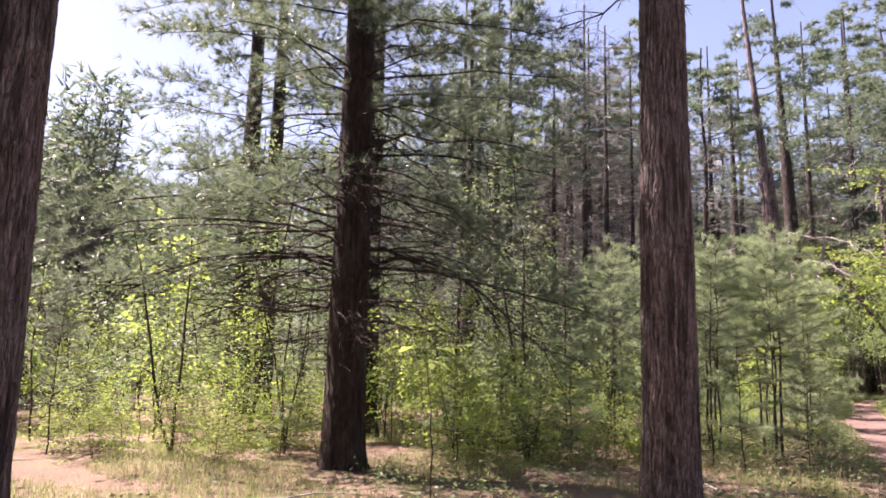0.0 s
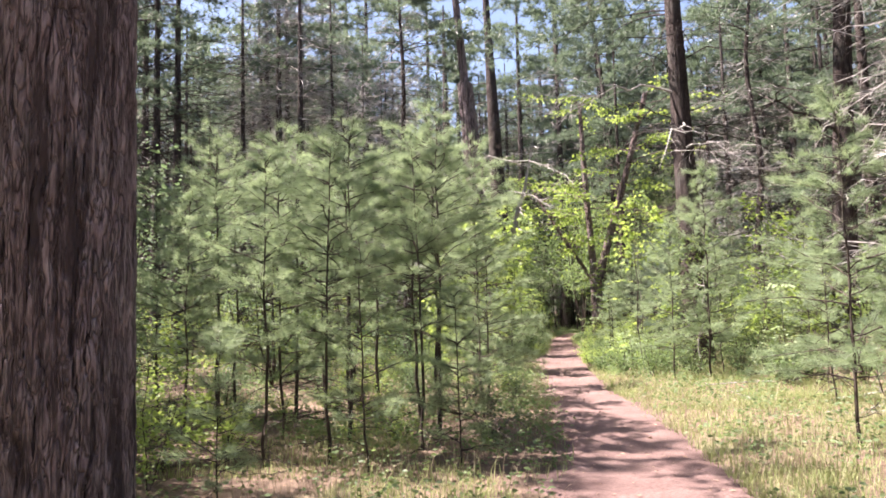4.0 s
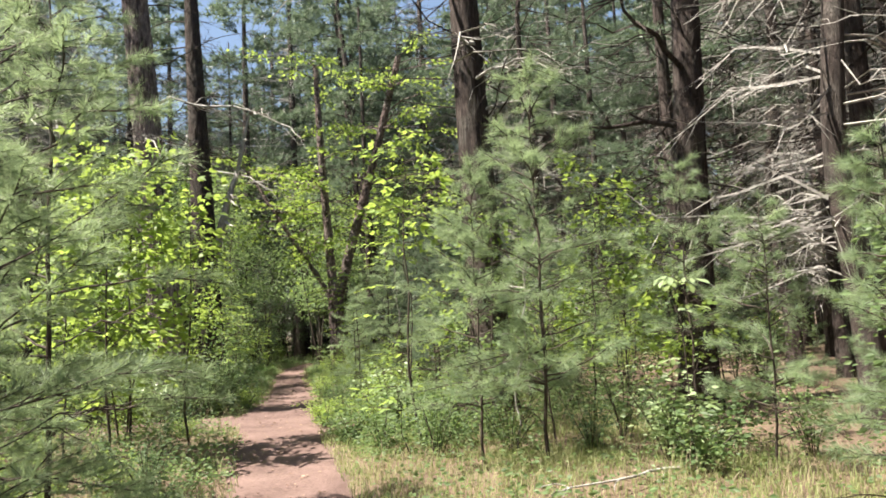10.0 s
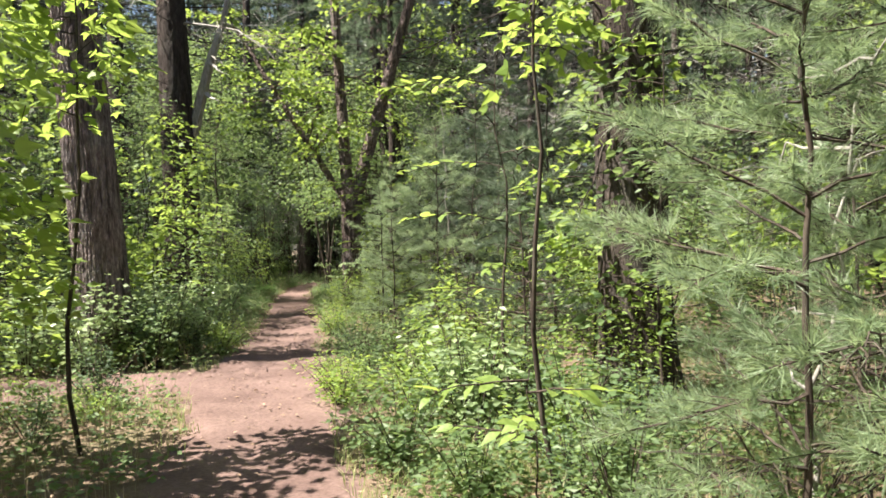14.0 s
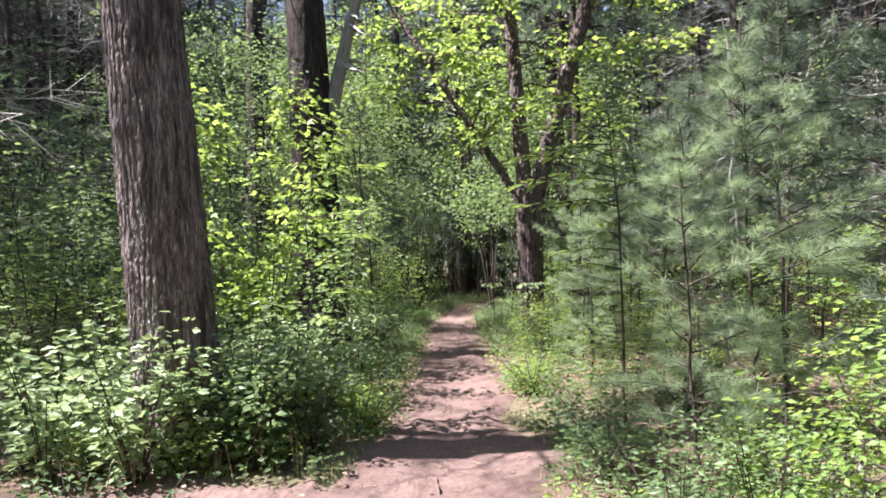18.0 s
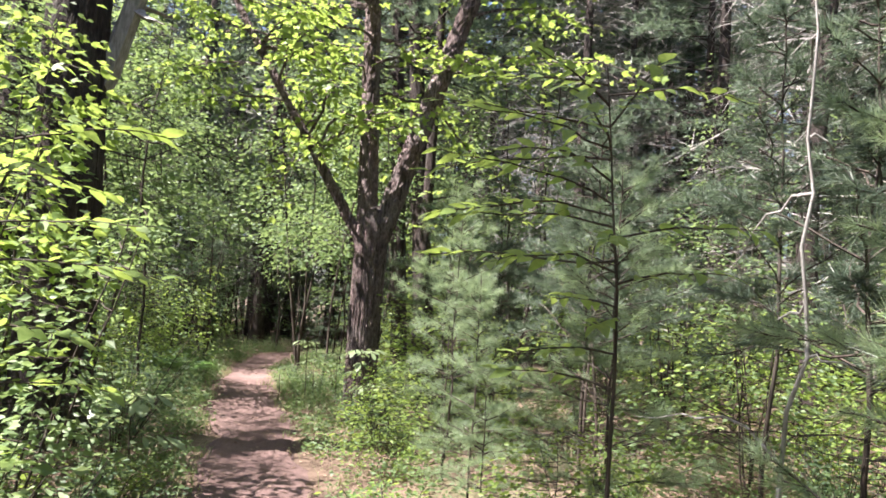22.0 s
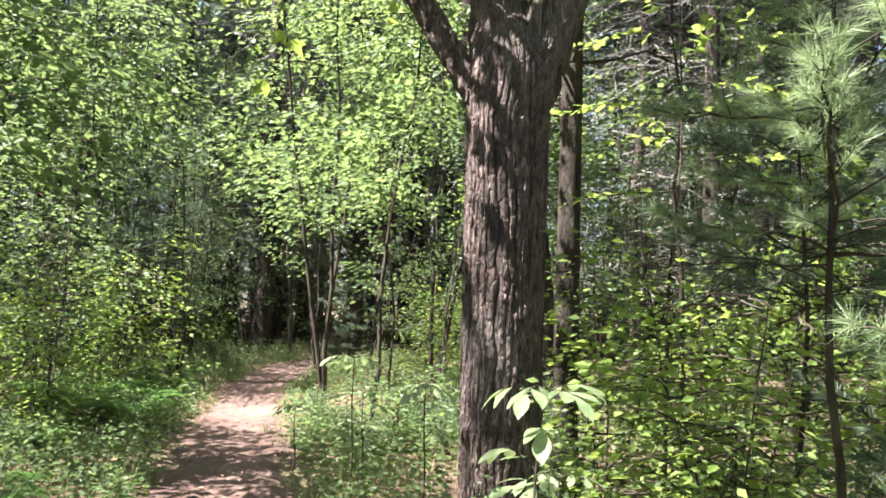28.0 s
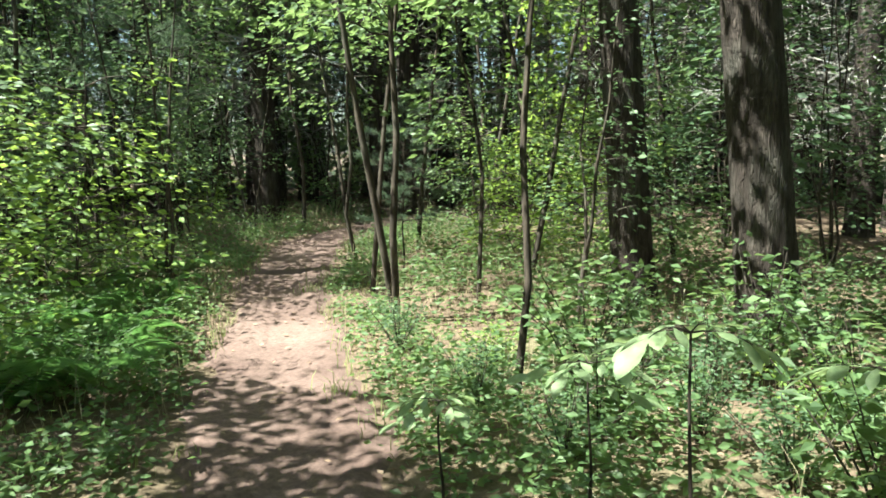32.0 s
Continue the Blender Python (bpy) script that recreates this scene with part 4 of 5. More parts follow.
# the stand of young pines left of the path
STAND = [(5.62, 12.55, 0, 1.1), (4.9, 11.0, 1, 1.0), (4.3, 11.6, 0, 1.0), (4.6, 12.8, 3, 1.0), (3.7, 12.2, 5, 1.15), (3.4, 11.2, 1, 1.0), (4.1, 13.9, 3, 1.05), (3.1, 13.2, 3, 0.95),
         (6.3, 14.4, 0, 1.0), (5.5, 14.9, 3, 1.05), (4.7, 15.2, 5, 1.2), (2.7, 12.1, 1, 0.9), (3.4, 14.9, 0, 1.1), (2.4, 14.2, 5, 1.1), (5.0, 10.2, 4, 1.0), (4.2, 10.4, 2, 0.9)]
first(young[0], 5.3, 12.3, 1.05)
first(young[1], 3.95, 10.9)
first(young[2], 10.72, 11.42, 1.0)
first(young[3], 5.4, 11.9, 1.0)
put(young[5], 11.62, 14.9, 1.3, 40)
PUT.append((11.62, 14.9, 0.6))
put(young[5], 7.5, 15.9, 1.5, 200)
PUT.append((7.5, 15.9, 0.6))
first(young[4], 15.35, 23.95, 0.75)
first(young[5], 8.68, 9.3, 1.15)
for x, y, k, s in STAND:
    put(young[k], x, y, s)
    PUT.append((x, y, 0.5))
for x, y, k, s in [(6.83, 13.84, 5, 0.98), (6.35, 12.9, 5, 0.9), (7.0, 14.7, 2, 1.15), (11.14, 15.29, 5, 0.98), (12.3, 13.0, 2, 1.0), (12.9, 12.2, 5, 0.9), (11.9, 10.6, 5, 1.0), (12.8, 10.2, 0, 0.95), (11.6, 9.0, 1, 1.0), (13.4, 14.4, 1, 1.0), (12.5, 15.6, 2, 1.1),
                   (16.2, 25.2, 1, 0.8), (15.7, 24.4, 2, 0.8), (15.5, 23.1, 5, 0.85), (16.9, 25.9, 2, 0.9), (13.3, 20.6, 2, 0.9), (14.1, 20.9, 5, 0.95), (17.3, 26.4, 0, 0.9)]:
    put(young[k], x, y, s)
    PUT.append((x, y, 0.6))
first(dull[0], 15.3, 21.6)
first(dull[1], 14.6, 19.9)
first(dull[2], 16.6, 22.6)
for x, y, k, s in [(15.6, 20.4, 2, 1.0), (16.4, 23.9, 0, 0.95), (17.4, 24.4, 2, 0.9), (17.0, 21.6, 0, 1.0), (13.6, 19.0, 1, 1.0), (18.6, 25.4, 2, 1.0), (17.9, 26.2, 1, 0.9), (19.0, 27.3, 0, 1.0), (16.2, 19.4, 2, 1.05)]:
    put(dull[k], x, y, s)
    PUT.append((x, y, 0.7))
first(maple[0], 13.3, 18.0, 0.9)
first(maple[1], 9.2, 20.0, 1.1)
for x, y, k, s in [(8.3, 18.9, 0, 0.9), (13.0, 26.8, 0, 1.0), (12.2, 25.6, 1, 1.0), (14.4, 16.6, 0, 1.0), (15.3, 15.4, 1, 1.1), (11.4, 26.4, 0, 1.0)]:
    put(maple[k], x, y, s)
    PUT.append((x, y, 0.7))
first(hero_maple[0], 11.55, 16.75)
first(hero_maple[1], 9.05, 19.15)
put(hero_maple[1], 8.6, 18.3, 0.95, 140)
put(hero_maple[0], 9.85, 19.35, 0.98, 70)
first(tall_leafy[0], 19.0, 31.2, 0.85)
first(tall_leafy[1], 15.2, 36.5, 0.9)
# some left of the path, mostly out of view, are added to shade it
for x, y, k, s in [(18.1, 36.4, 1, 0.95), (20.4, 34.2, 0, 1.0), (21.8, 33.4, 1, 1.0), (22.4, 29.8, 1, 1.0), (22.8, 36.2, 0, 1.1), (24.0, 33.0, 0, 1.1), (19.2, 39.6, 1, 1.1), (14.1, 33.4, 1, 1.0), (12.9, 35.0, 0, 1.0), (16.3, 38.6, 1, 1.15), (14.4, 39.6, 0, 1.25), (17.6, 42.0, 0, 1.4), (20.8, 41.8, 1, 1.35), (15.2, 44.0, 1, 1.4), (23.2, 39.6, 0, 1.35), (12.4, 41.6, 1, 1.3), (19.4, 45.2, 0, 1.5), (25.6, 37.6, 1, 1.3), (24.0, 43.4, 0, 1.5), (15.7, 32.5, 0, 0.95), (14.9, 30.6, 1, 0.85), (15.9, 31.3, 0, 0.8)]:
    put(tall_leafy[k], x, y, s)
    PUT.append((x, y, 0.8))
first(broad[0], 10.7, 22.85)
first(broad[1], 11.4, 22.75)
for x, y, k, s in [(11.15, 23.0, 0, 0.9), (11.8, 23.1, 0, 0.95), (10.2, 23.2, 0, 1.0), (12.15, 23.5, 1, 1.0), (10.9, 23.6, 0, 1.0), (11.6, 23.8, 0, 1.05), (9.7, 23.6, 1, 1.1), (12.3, 24.3, 0, 0.9), (12.2, 13.95, 0, 0.9), (12.7, 13.7, 1, 1.0), (11.9, 13.5, 1, 0.8), (11.95, 17.9, 0, 0.9), (11.25, 17.75, 1, 0.75), (11.1, 16.9, 1, 0.7), (11.75, 16.5, 1, 0.8), (12.1, 17.1, 1, 0.95), (12.5, 18.5, 1, 0.9), (19.4, 29.6, 1, 0.8), (18.7, 29.3, 1, 0.9), (18.9, 30.6, 1, 0.8), (20.3, 30.4, 1, 1.0), (19.8, 31.3, 1, 1.0), (18.3, 28.3, 1, 0.7), (18.6, 27.4, 0, 0.9), (17.9, 26.9, 1, 0.8)]:
    put(broad[k], x, y, s)
first(beech[0], 13.1, 17.2, 1.05)
first(beech[1], 12.9, 27.6, 1.0)
first(beech[2], 12.6, 24.9, 0.9)
first(thin[0], 19.3, 38.3, 1.0)
first(thin[1], 20.0, 39.2, 1.0)
first(thin[2], 21.6, 36.0, 1.0)
first(thicket[0], 9.0, 26.4)
first(thicket[1], 12.0, 29.6)
first(thicket[2], 13.9, 29.6)
first(bushes[0], 12.1, 23.6)
first(bushes[1], 12.9, 24.6)
first(bushes[2], 14.0, 27.0)
first(bushes[3], 14.5, 23.9)
first(bushes[4], 11.5, 22.9)
first(ferns[0], 18.0, 34.2)
first(ferns[1], 18.6, 34.9)
for x, y, s in [(17.6, 33.5, 1.0), (18.9, 35.6, 1.1), (17.2, 34.3, 1.0), (18.2, 35.4, 0.9), (16.9, 32.9, 0.9), (15.6, 30.4, 0.8), (14.7, 29.3, 0.8), (19.5, 36.4, 1.1), (17.4, 33.0, 1.1), (16.6, 33.7, 1.1), (17.9, 34.9, 1.2), (16.3, 32.2, 0.9), (17.0, 35.0, 1.1), (18.6, 36.2, 1.1)]:
    put(ferns[int(x * 10) % 2], x, y, s)
first(far_pines[0], 30.0, 34.0)
first(far_pines[1], 26.0, 41.0)
first(far_pines[2], 1.5, 32.5)
first(far_pines[3], 21.5, 24.0)

first(bare_pines[0], 12.0, 42.0)
first(bare_pines[1], 9.0, 44.0)
r2 = np.random.default_rng(5)
scatter(bare_pines, 44, (6, 24, 29, 54), np.random.default_rng(15), 2.2, 5.5, 1.9, (0.9, 1.2), lambda q: not (15.5 < q[0] < 25 and 29 < q[1] < 47) and not (7 < q[0] < 16.5 and q[1] < 43.5))
# deep wood, open on its sunny side
sunny = lambda q: not ((q[0] < 9.5 and 6 < q[1] < 28) or (q[0] < 22 and 27 < q[1] < 48) or (17.5 < q[0] < 27 and 20 < q[1] < 31) or (19.0 < q[0] < 27 and 28 < q[1] < 38))
# hand-set pines; several stand out of view, added only to shade path and undergrowth
for x, y, k, s in [(11.2, 45.5, 0, 1.1), (13.0, 50.0, 1, 1.0), (-2.5, 24.0, 0, 1.0), (2.6, 29.4, 1, 1.1), (22.8, 45.0, 2, 1.4), (23.6, 41.5, 0, 1.3), (26.5, 40.5, 2, 1.35), (28.6, 37.4, 0, 1.35), (29.4, 43.0, 2, 1.4), (26.0, 46.0, 0, 1.4), (12.6, 48.6, 2, 1.45), (8.2, 31.6, 3, 0.95), (8.0, 37.2, 1, 1.0), (9.0, 24.9, 3, 0.85), (5.0, 33.2, 1, 1.0), (2.0, 28.0, 1, 1.0), (6.2, 35.6, 0, 1.0), (0.8, 33.2, 0, 1.1), (13.5, 47.0, 0, 1.4), (18.5, 50.0, 0, 1.35), (21.0, 51.0, 2, 1.4), (11.0, 48.0, 2, 1.35), (14.8, 52.0, 2, 1.4), (3.0, 41.0, 1, 1.0), (8.5, 49.0, 3, 1.1), (6.0, 36.0, 3, 1.0), (5.5, 44.5, 3, 1.0)]:
    put(far_pines[k], x, y, s)
    PUT.append((x, y, 1.5))
deep = [far_pines[0], far_pines[1], far_pines[3], far_pines[3], far_pines[2]]
scatter(deep, 56, (-12, 36, 4, 52), r2, 2.2, 6.5, 2.4, (0.9, 1.25), lambda q: sunny(q) and not (q[0] < 1 and 8 < q[1] < 44), 10.5)
scatter(deep, 190, (-22, 46, 4, 64), r2, 2.5, 9.5, 2.0, (0.85, 1.3), lambda q: (sunny(q) or (q[0] < -9 and rng.random() < 0.3)) and not (q[0] < 1 and 8 < q[1] < 44), 27.0)
# unseen pines behind the start, added to shape the light there
scatter(far_pines, 14, (-16, 14, -14, 2), r2, 2.5, 4.0, 3.0, (0.9, 1.2))
# understorey, from the path outwards
right_clear = lambda q: not ((q[0] < 11.0 and q[1] < 16.0 and offset(TRAIL, q)[1][0] < 0) or (q[0] < 10.5 and q[1] < 21.0 and offset(WALKED, q)[0][0] < 4.0) or (q[0] < 3 and q[1] < 9.5) or (8.4 < q[0] < 11.4 and 23.2 < q[1] < 25.4))
open_right = lambda q: right_clear(q) and not (13.8 < q[0] < 21.5 and 28.5 < q[1] < 34.0)
scatter([thicket[0], thicket[2]], 46, (6, 26, 18, 42), r2, 0.5, 1.7, 1.1, (0.6, 1.05), open_right, 4.5)
for x, y, k, s in [(17.0, 34.3, 0, 1.0), (18.1, 35.4, 2, 1.2), (17.5, 36.9, 0, 1.15), (16.6, 32.9, 2, 0.9)]:
    put(thicket[k], x, y, s)
    PUT.append((x, y, 0.7))
scatter([thicket[0], thicket[2], beech[2]], 14, (12, 18.5, 33, 40), r2, 1.0, 3.6, 1.0, (0.6, 1.0))
scatter(thicket, 90, (4, 32, 17, 48), r2, 1.2, 3.2, 1.3, (0.8, 1.3), open_right, 10.0)
scatter(thicket, 50, (-10, 8, 14, 34), r2, 1.2, 4.5, 1.6, (0.7, 1.2), lambda q: not (2 < q[0] < 9 and q[1] < 17), 16.0)
scatter(bushes, 110, (6, 28, 15, 44), r2, 0.3, 1.0, 0.5, (0.5, 1.0), open_right, 5.0)
scatter(beech + maple + dull, 70, (8, 30, 16, 46), r2, 0.7, 2.0, 1.1, (0.7, 1.15), open_right, 10.0)
scatter(thin, 110, (8, 34, 22, 52), r2, 0.6, 2.4, 0.9, (0.7, 1.2), open_right, 11.0)
scatter(thin, 80, (-4, 46, 10, 66), r2, 0.7, 9.0, 1.3, (0.8, 1.5), None, 26.0)
scatter(beech + dull + thin + maple, 90, (-18, 12, 10, 48), r2, 0.8, 5.5, 1.5, (0.7, 1.2), lambda q: not (q[1] < 24 and 2 < q[0] < 9 and q[1] < 16), 22.0)
scatter(dull + young + beech, 70, (12, 40, 4, 34), r2, 0.8, 4.0, 1.5, (0.75, 1.25), None, 20.0)
scatter(bushes, 30, (-12, 22, 8, 30), r2, 0.3, 3.0, 0.9, (0.7, 1.3), right_clear, 12.0)

low = [bushes[1], bushes[3]]
scatter(low, 46, (3, 11, 11, 22), r2, 0.15, 1.1, 0.5, (0.55, 0.9), lambda q: offset(TRAIL, q)[1][0] > 0, 4.5)
scatter(thin + beech + dull, 150, (10, 44, 33, 58), r2, 0.5, 3.0, 0.95, (0.8, 1.35))
scatter(bushes, 45, (12, 36, 33, 50), r2, 0.2, 3.0, 0.8, (1.2, 2.0))
scatter(beech + thin + maple, 60, (22, 36, 20, 42), r2, 0.5, 3.5, 1.1, (0.8, 1.3))
scatter([young[2], young[4], young[5], beech[2]], 26, (11.5, 19, 7, 15), r2, 0.8, 3.5, 1.0, (0.7, 1.1))
scatter(beech + thin, 100, (-8, 40, 12, 40), r2, 0.4, 6.5, 1.0, (0.8, 1.4), right_clear, 17.0)
scatter([thin[0], thin[1]], 10, (18.5, 23, 30, 35), r2, 0.7, 3.2, 0.9, (0.7, 1.0))
for x, y, s in [(-0.2, 11.2, 0.6), (0.8, 10.8, 0.5), (1.5, 11.6, 0.6), (0.3, 12.6, 0.7), (2.4, 10.4, 0.5), (-3.2, 12.0, 0.65), (-4.0, 13.5, 0.7), (-2.6, 11.2, 0.5), (-5.0, 12.5, 0.65), (1.2, 13.0, 0.75), (-0.9, 12.2, 0.6), (-4.6, 11.0, 0.5)]:
    put((beech + maple)[int(10 * (x + 9)) % 5], x, y, s)
for x, y, s in [(0.2, 10.3, 0.9), (1.9, 10.9, 1.0), (1.0, 12.1, 1.1), (2.9, 9.6, 0.8), (-2.2, 10.4, 0.8)]:
    put(young[4], x, y, s)
scatter(maple + beech, 26, (17.5, 27, 20, 31), r2, 0.6, 2.6, 1.1, (0.9, 1.4), open_right, 12.0)
scatter(maple + beech + thin, 60, (-14, 2.5, 10, 27), r2, 0.6, 5.0, 1.2, (0.7, 1.1))

scatter([beech[0], thin[2], maple[1]], 60, (5, 17, 31, 44), r2, 0.6, 4.0, 1.0, (0.9, 1.5))
scatter([far_pines[3]], 40, (-4, 42, 12, 48), r2, 2.0, 6.0, 1.4, (0.8, 1.1), lambda q: sunny(q) and not (q[0] < 1 and q[1] < 44))

for x, y, k, z in [(11.95, 18.5, 3, 1.0), (12.5, 19.1, 3, 1.1), (12.9, 18.3, 1, 0.9), (11.9, 19.5, 3, 0.9), (12.3, 17.4, 1, 0.9), (11.9, 17.0, 3, 1.0), (12.8, 19.8, 0, 0.8), (13.4, 18.9, 3, 1.2), (12.3, 20.2, 3, 0.8), (11.5, 16.6, 1, 0.7)]:
    put(bushes[k], x, y, z)
for x, y, z in [(-2.9, 9.8, 0.55), (-3.6, 10.4, 0.6), (-2.1, 10.6, 0.6), (-1.9, 11.6, 0.7), (-4.4, 9.6, 0.55), (-3.1, 11.3, 0.7), (-5.2, 10.6, 0.65), (0.6, 10.6, 0.5), (0.2, 11.5, 0.8), (1.2, 10.9, 0.7), (1.8, 12.0, 0.8), (-0.6, 12.6, 0.9), (2.5, 11.4, 0.6), (0.9, 13.2, 1.0), (12.6, 18.7, 0.55), (13.2, 19.5, 0.7), (13.1, 17.6, 0.6), (14.9, 22.9, 0.6), (15.9, 25.7, 0.55), (16.9, 26.9, 0.5)]:
    put(thicket[2], x, y, z)

for x, y, k, z in [(11.0, 22.85, 3, 0.8), (11.9, 22.9, 1, 0.8), (12.4, 23.25, 3, 0.9), (11.6, 23.4, 0, 0.8), (10.5, 23.2, 3, 0.9), (12.0, 23.9, 4, 0.8), (10.1, 23.6, 1, 0.9), (12.6, 23.9, 3, 0.8), (11.45, 22.75, 3, 0.7), (11.7, 24.6, 3, 1.0), (12.2, 25.0, 0, 0.8), (12.7, 25.6, 3, 0.9), (11.2, 24.2, 3, 0.9), (12.9, 26.3, 1, 0.8), (12.4, 24.2, 3, 0.8), (10.6, 24.0, 0, 0.7), (14.7, 21.5, 3, 0.9), (14.2, 21.2, 1, 0.8), (15.2, 21.0, 3, 0.9),
                   (13.8, 20.7, 3, 0.8), (14.9, 22.2, 1, 0.8), (15.7, 22.4, 3, 0.9), (15.6, 31.0, 3, 0.7), (16.0, 31.9, 1, 0.7), (15.9, 32.8, 3, 0.8), (15.1, 31.9, 1, 0.9), (14.9, 30.3, 3, 0.8), (15.6, 30.1, 1, 0.6), (16.4, 32.5, 3, 0.6),
                   (14.4, 28.9, 3, 0.8), (14.3, 31.2, 1, 1.0), (15.0, 33.0, 3, 0.9), (18.9, 29.7, 1, 0.7), (18.5, 30.5, 1, 0.6), (19.1, 30.2, 2, 0.5), (19.9, 30.5, 1, 0.8), (20.4, 30.1, 2, 0.6), (19.2, 32.4, 1, 0.6), (19.3, 30.8, 1, 0.7), (19.7, 29.9, 3, 0.7), (18.8, 31.3, 1, 0.6), (19.5, 31.8, 3, 0.6), (20.2, 31.3, 1, 0.8), (18.6, 28.9, 1, 0.7), (17.2, 26.9, 3, 0.7), (16.6, 26.4, 1, 0.6)]:
    put(bushes[k], x, y, z)

# near sprays with large single leaves
across = math.atan2(-0.70, 0.72)
back = across - math.pi / 2
spray_tree("young beech with large bright leaves over the path's edge", 91, (14.25, 22.25, 0), 2.7,
           [(2.0, 2.75, 0.9, 16), (1.75, 3.2, 0.8, 14), (2.25, 2.2, 0.8, 14), (2.4, 3.9, 0.8, 14), (1.5, 3.6, 0.6, 11), (1.9, 4.6, 0.7, 12), (1.25, 2.4, 0.5, 9), (2.55, 5.2, 0.6, 10), (1.6, 1.2, 0.5, 9),
            (2.15, 3.3, 0.85, 15), (2.3, 2.9, 0.7, 13), (1.95, 2.3, 0.7, 12), (2.5, 3.3, 0.6, 12), (1.7, 4.2, 0.7, 12), (2.6, 2.2, 0.6, 11), (1.85, 3.7, 0.75, 13), (1.4, 2.9, 0.6, 10), (2.05, 2.9, 0.95, 17), (2.3, 3.5, 0.9, 15), (1.8, 2.5, 0.8, 13), (2.4, 2.6, 0.8, 14)], 0.1, LEAF_BRIGHT)
def leaflet_mesh(seed):
    """One pointed leaflet with a folded, wavy blade."""
    r = np.random.default_rng(seed)
    n = 9
    t = np.linspace(0, 1, n)
    half = 0.21 * np.sin(np.pi * t**1.25) ** 0.85 * (1 + 0.04 * np.sin(t * 44))
    sag = 0.06 * t - r.uniform(0.1, 0.3) * t**2
    lift = r.uniform(0.1, 0.3)
    g = Geo()
    v = np.concatenate([np.stack([t, 0 * t, sag], 1), np.stack([t, half, sag + lift * half + 0.008 * np.sin(t * 28)], 1), np.stack([t, -half, sag + lift * half + 0.008 * np.cos(t * 28)], 1)])
    i = np.arange(n - 1)
    g.put(v, np.concatenate([np.stack([i, i + 1, n + i + 1, n + i], 1), np.stack([i + 1, i, 2 * n + i, 2 * n + i + 1], 1)]))
    return g.mesh("leaflet", PALE_SHEEN_LEAF, True)


LEAFLETS = [leaflet_mesh(k) for k in range(5)]


def hickory(label, seed, x, y, height, stalks, size=0.14, lean=(0.0, 0.0)):
    """A hickory seedling: a thin stem whose leaf stalks spread from its tip, each with five drooping leaflets."""
    r = np.random.default_rng(seed)
    tree = thing("hickory_seedling", label, "seedling", "hickory seedlings")
    t = np.linspace(0, 1, 8)
    p = np.column_stack([lean[0] * t**1.5 + 0.012 * np.sin(t * 7), lean[1] * t**1.5 + 0.012 * np.cos(t * 6), -0.03 + (height + 0.03) * t])
    g = Geo()
    tube(g, p, np.linspace(0.0075, 0.003, 8), 7)
    part("stem", g, TWIG, tree, smooth=True)
    for k in range(stalks):
        i = 7 if k < 5 else int(r.integers(4, 7))
        az = 2.4 * k + r.uniform(-0.4, 0.4)
        ln = r.uniform(0.8, 1.15) * 1.25 * size
        b = arc(p[i], az, r.uniform(0.25, 0.7), ln, r.uniform(0.35, 0.7), 6, r, 0.05)
        g = Geo()
        tube(g, b, np.linspace(0.0025, 0.0012, 6), 4)
        stalk = part("leaf_stalk", g, TWIG, tree)
        for at, turn, scale in ((5, 0.0, 1.1), (4, 0.75, 0.95), (4, -0.75, 0.95), (2, 1.0, 0.62), (2, -1.0, 0.62)):
            ob = new("leaflet", LEAFLETS[r.integers(5)])
            ob.parent = stalk
            sc = size * scale * r.uniform(0.85, 1.1)
            ob.matrix_basis = Matrix.LocRotScale(Vector(b[at]), Euler((r.uniform(-0.3, 0.3), r.uniform(0.05, 0.6), az + turn + r.uniform(-0.15, 0.15))), (sc, sc, sc))
    return settle(tree, x, y)


hickory("pale hickory seedling beside the footpath, leaves spread like a parasol", 92, 17.5, 29.42, 0.95, 7, 0.105)
hickory("pale hickory seedling with drooping leaflets near the footpath", 86, 17.62, 28.85, 0.8, 6, 0.11)
hickory("hickory seedling with broad pale leaves below the oak", 94, 16.85, 27.4, 0.98, 8, 0.14, (0.05, -0.05))
hickory("small hickory seedling at the oak's foot", 76, 17.35, 27.62, 0.55, 6, 0.15)
hickory("low hickory seedling among leaf litter", 77, 17.72, 30.45, 0.5, 5, 0.1)
hickory("low hickory seedling in the shade beside the footpath", 78, 18.1, 30.1, 0.62, 6, 0.12)
hickory("hickory seedling with broad leaves in the shade", 75, 13.75, 26.1, 0.72, 7, 0.19)
hickory("low hickory seedling in dappled light", 74, 14.9, 29.6, 0.5, 6, 0.14)
hickory("hickory seedling beside a low shrub", 73, 15.1, 30.9, 0.55, 6, 0.14)
hickory("hickory seedling with pale leaves above low shrubs", 87, 12.1, 13.65, 1.6, 8, 0.13)
hickory("tall thin hickory seedling under the beech leaves", 72, 18.3, 29.2, 0.7, 6, 0.13)
spray_tree("beech sapling with bright leaves hanging from thin twigs", 95, (12.35, 18.0, 0), 2.9,
           [(2.5, 2.6, 0.8, 11), (2.2, 3.3, 0.9, 12), (1.9, 2.2, 0.8, 11), (1.5, 3.0, 0.8, 11), (1.2, 3.7, 0.6, 8), (2.7, 4.2, 0.7, 10), (2.0, 4.8, 0.7, 9), (1.0, 2.4, 0.6, 8)], 0.11, LEAF_BRIGHT)
